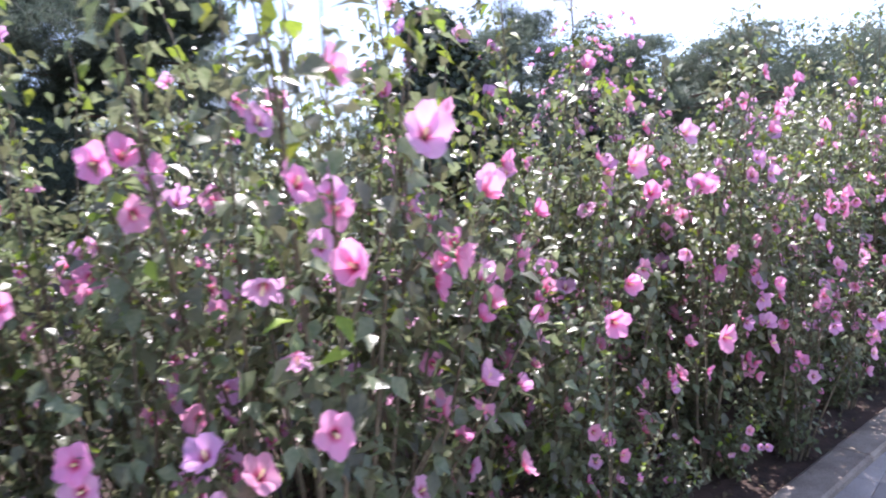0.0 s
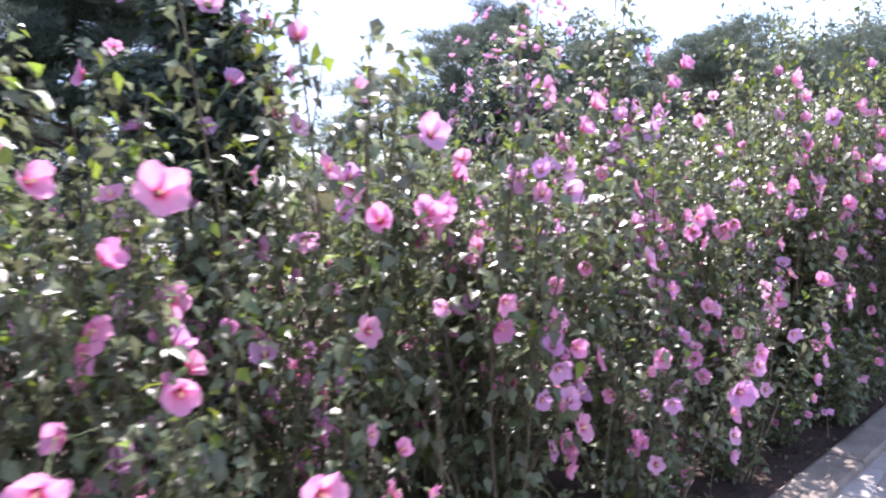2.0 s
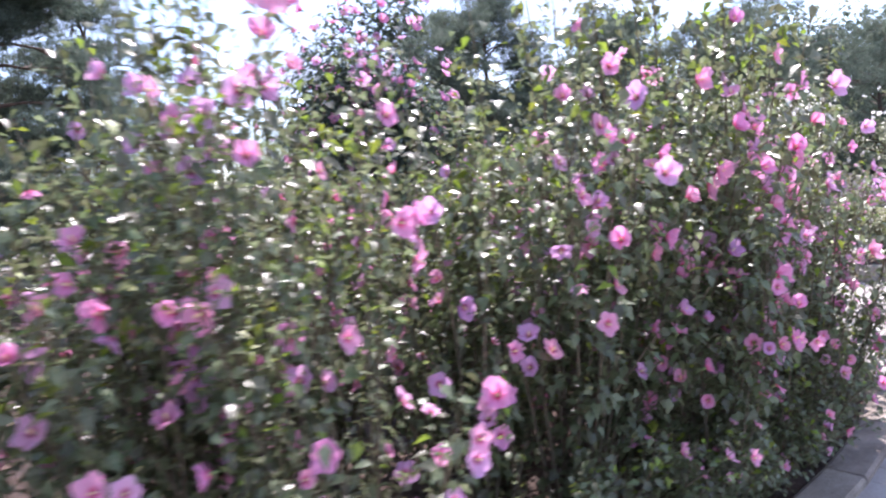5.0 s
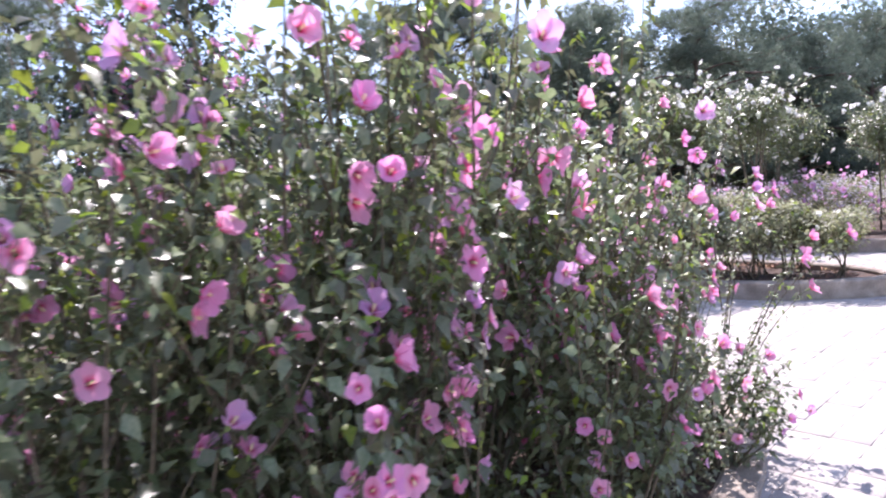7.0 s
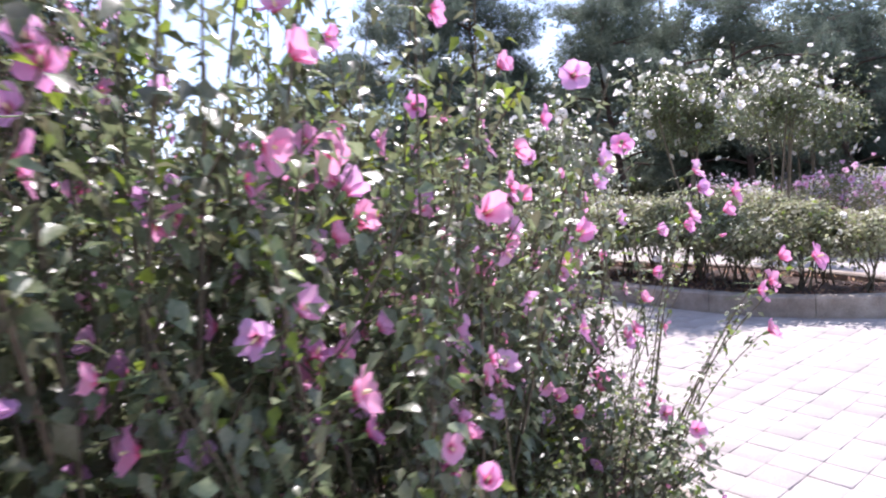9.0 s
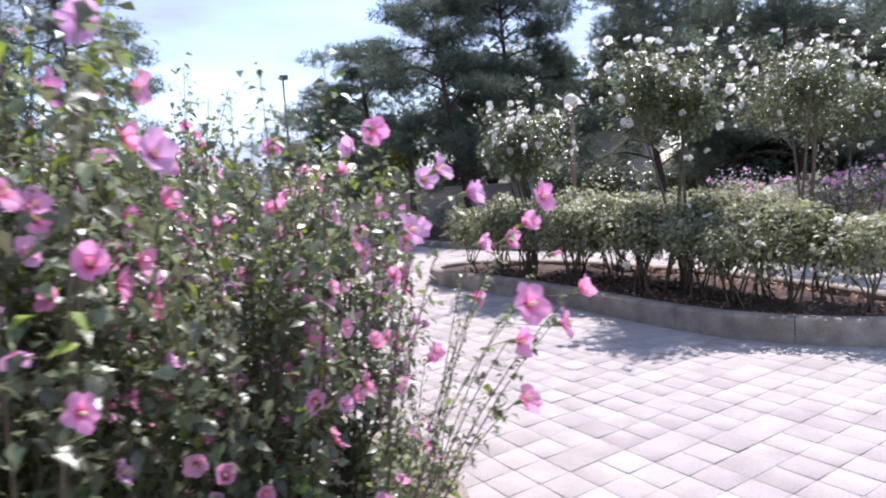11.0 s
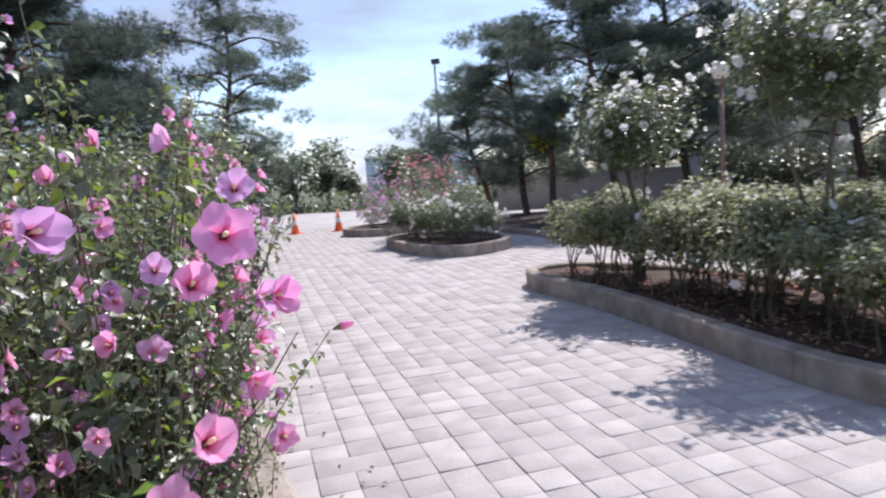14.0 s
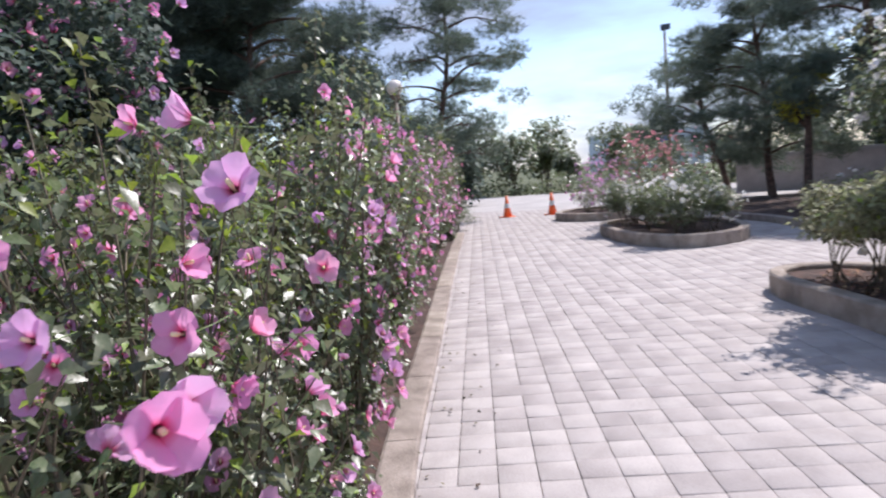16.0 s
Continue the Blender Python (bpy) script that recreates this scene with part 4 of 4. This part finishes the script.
box(bm, -3.0, -2.0, 3.203, 3.4, 3.4, 3.42)
part("roof", bm, ROOF, house)

# far building over the road
hall = tagged(new("hall", None), "far pale blue-grey hall with dark roof plant", "building")
hall.matrix_basis = pose(-37.0, 104.0, 0, 0, 0, 8)
bm = bmesh.new()
box(bm, -9.5, 0, -0.1, 8.5, 12, 5.6)
part("wall", bm, FACADE, hall)
bm = bmesh.new()
box(bm, -9.7, -0.2, 5.603, 8.7, 12.2, 5.85)
part("roof", bm, WHITE, hall)
for i, (x0, x1, h) in enumerate(((-4.4, -0.8, 0.9), (-0.3, 0.8, 1.8), (2.0, 4.8, 0.8))):
    bm = bmesh.new()
    box(bm, x0, 3, 5.85, x1, 7, 5.85 + h)
    part("roof_plant", bm, DARK, hall)
for i in range(5):
    bm = bmesh.new()
    box(bm, -5.8 + i * 2.5, -0.08, 3.2, -4.3 + i * 2.5, 0.05, 4.6)
    part("window", bm, BLUE if i == 3 else DARK, hall)

# dry litter on the planter's soil, fallen bits along the edging
rng = np.random.default_rng(88)


def strewn(name, places, z, sizes, mat, label):
    n = len(places)
    pos = np.concatenate([places, z + rng.uniform(0.002, 0.012, (n, 1))], 1)
    nrm = rng.normal(size=(n, 3)) * 0.25 + [0, 0, 1]
    v, f = scattered(LEAF_V[:5], LEAF_F4, pos, frames_of(nrm, rng.uniform(0, 6.28, n)), rng.uniform(*sizes, n))
    return tagged(new(name, quick_mesh(name, v, f, [mat])), label, "litter", kind="stuff")


p = rng.uniform((-1.6, 4.2), (3.4, 9.6), (9000, 2))
inner = [(x * 0.9 + 0.1 * 0.95, y * 0.9 + 0.1 * 6.8) for x, y in smoothed(MAIN)]
p = p[inside_many(p, inner)]
p = p[np.array([noise.noise(Vector((x * 1.1, y * 1.1, 3.0))) > -0.15 for x, y in p])][:2600]
strewn("leaf_litter", p, KERB_H - 0.035, (0.03, 0.07), LITTER, "dry reddish leaf litter on the planter soil")
t = rng.random(60)
edge = [BED[i] for i in range(8, len(BED))]
s = t * (len(edge) - 2)
p = np.array([np.array(edge[int(q)]) * (1 - q % 1) + np.array(edge[int(q) + 1]) * (q % 1) for q in s]) + np.abs(rng.normal(size=(60, 1))) * [[0.30, 0.18]] + [0.12, 0.08]
strewn("fallen_leaves", p, 0.004, (0.02, 0.045), FALLEN, "few dry fallen leaves on the pavers beside the hedge")

t = rng.random(1500)
s = 1.0 + t * 5.0
p = np.array([np.array(BED[int(q)]) * (1 - q % 1) + np.array(BED[int(q) + 1]) * (q % 1) for q in s]) + rng.uniform(0.02, 0.75, (1500, 1)) * [[-0.47, 0.88]]
strewn("hedge_litter", p, 0.035, (0.025, 0.06), FALLEN, "dry fallen leaves on the dark soil under the hedge")

# hedge along the far side of the road
rng = np.random.default_rng(77)
n = 9000
s = rng.random(n)
pos = np.stack([-58 + 52 * s, 31.6 + 3.6 * s, np.zeros(n)], 1) + np.stack([rng.normal(size=n) * 0.3, rng.normal(size=n) * 0.45, rng.uniform(0.05, 1.15, n) * (0.8 + 0.3 * np.sin(s * 90))], 1)
tagged(new("roadside_hedge", leaf_mesh("roadside_hedge", pos, unit(n), rng.uniform(0.15, 0.28, n), LEAF, rich=False)), "low green hedge along the far side of the road", "hedge", kind="stuff")

# round clipped shrub at the hedge's far end
t = low_shrub(41, 1.0, 0.5, 2600, 0, WHITES, LEAF, "dark rounded clipped shrub at the end of the hedge", 3, 0.05, "clipped_shrub", (0.03, 0.05), 14)
t.location = (-10.35, 15.3, 0.0)

# ---- pavers ----
SIDE, GAP = 0.205, 0.004
ca, sa = math.cos(PAVER_AXIS), math.sin(PAVER_AXIS)
OBST = [smoothed(q) for q in (MAIN, SECOND, THIRD, BACK_BED, REAR_BED)]
i, j = np.meshgrid(np.arange(-190, 190), np.arange(-150, 150), indexing='ij')
gi, gj = i.ravel(), j.ravel()
u, w = gi * SIDE, gj * SIDE
cen = np.stack([u * ca - w * sa, u * sa + w * ca], 1)
near = (cen[:, 0] > -16) & (cen[:, 0] < 9) & (cen[:, 1] > -9) & (cen[:, 1] < 22.5)
cen = cen[near]
grid = np.stack([gi, gj], 1)[near]
ok = inside_many(cen, PLAZA)
for q in OBST:
    ok &= ~inside_many(cen, q)
cen, grid = cen[ok], grid[ok]
half, worn = (SIDE - GAP) / 2, 0.005
P_F = np.array([[0, 1, 5, 4], [1, 2, 6, 5], [2, 3, 7, 6], [3, 0, 4, 7], [4, 5, 9, 8], [5, 6, 10, 9], [6, 7, 11, 10], [7, 4, 8, 11], [8, 9, 10, 11]])


def slab(hx, hy):
    """A paver with worn, sloping edges."""
    corners = ((-1, -1), (1, -1), (1, 1), (-1, 1))
    return np.array([[x * hx, y * hy, -0.03] for x, y in corners] + [[x * hx, y * hy, -worn * 0.5] for x, y in corners] + [[x * (hx - worn), y * (hy - worn), 0] for x, y in corners])


# which squares are joined crosswise into one longer slab
ids = {(int(p), int(q)): k for k, (p, q) in enumerate(grid)}
r = np.random.default_rng(9)
single, double, taken = [], [], set()
for (p, q), k in ids.items():
    if k in taken:
        continue
    mate = ids.get((p, q + 1))
    if mate is not None and mate not in taken and r.random() < 0.04:
        taken |= {k, mate}
        double.append((cen[k] + cen[mate]) / 2)
    else:
        taken.add(k)
        single.append(cen[k])
rot = np.array([[ca, -sa, 0], [sa, ca, 0], [0, 0, 1.0]])
for centres, shape, near in ((np.array(single), slab(half + 0.001, half), 220), (np.array(double), slab(half + 0.001, SIDE / 2 + half), 80)):
    order = np.argsort(np.hypot(centres[:, 0] + 0.9, centres[:, 1] - 4.2))
    paver_me = quick_mesh("paver", shape, P_F, [PAVER])
    for k in order[:near]:
        tilt = r.normal(size=2) * 0.25
        child("paver", paver_me, plaza_bed, m=pose(centres[k, 0], centres[k, 1], r.normal() * 0.0015, tilt[0], tilt[1], math.degrees(PAVER_AXIS)))
    rest = centres[order[near:]]
    places = np.concatenate([rest, r.normal(size=(len(rest), 1)) * 0.0015], 1)
    v, f = scattered(shape, P_F, places, np.repeat(rot[None], len(rest), 0), np.ones(len(rest)))
    tagged(child("pavers", quick_mesh("pavers", v, f, [PAVER_FAR]), plaza_bed), "pale square concrete pavers", kind="stuff")
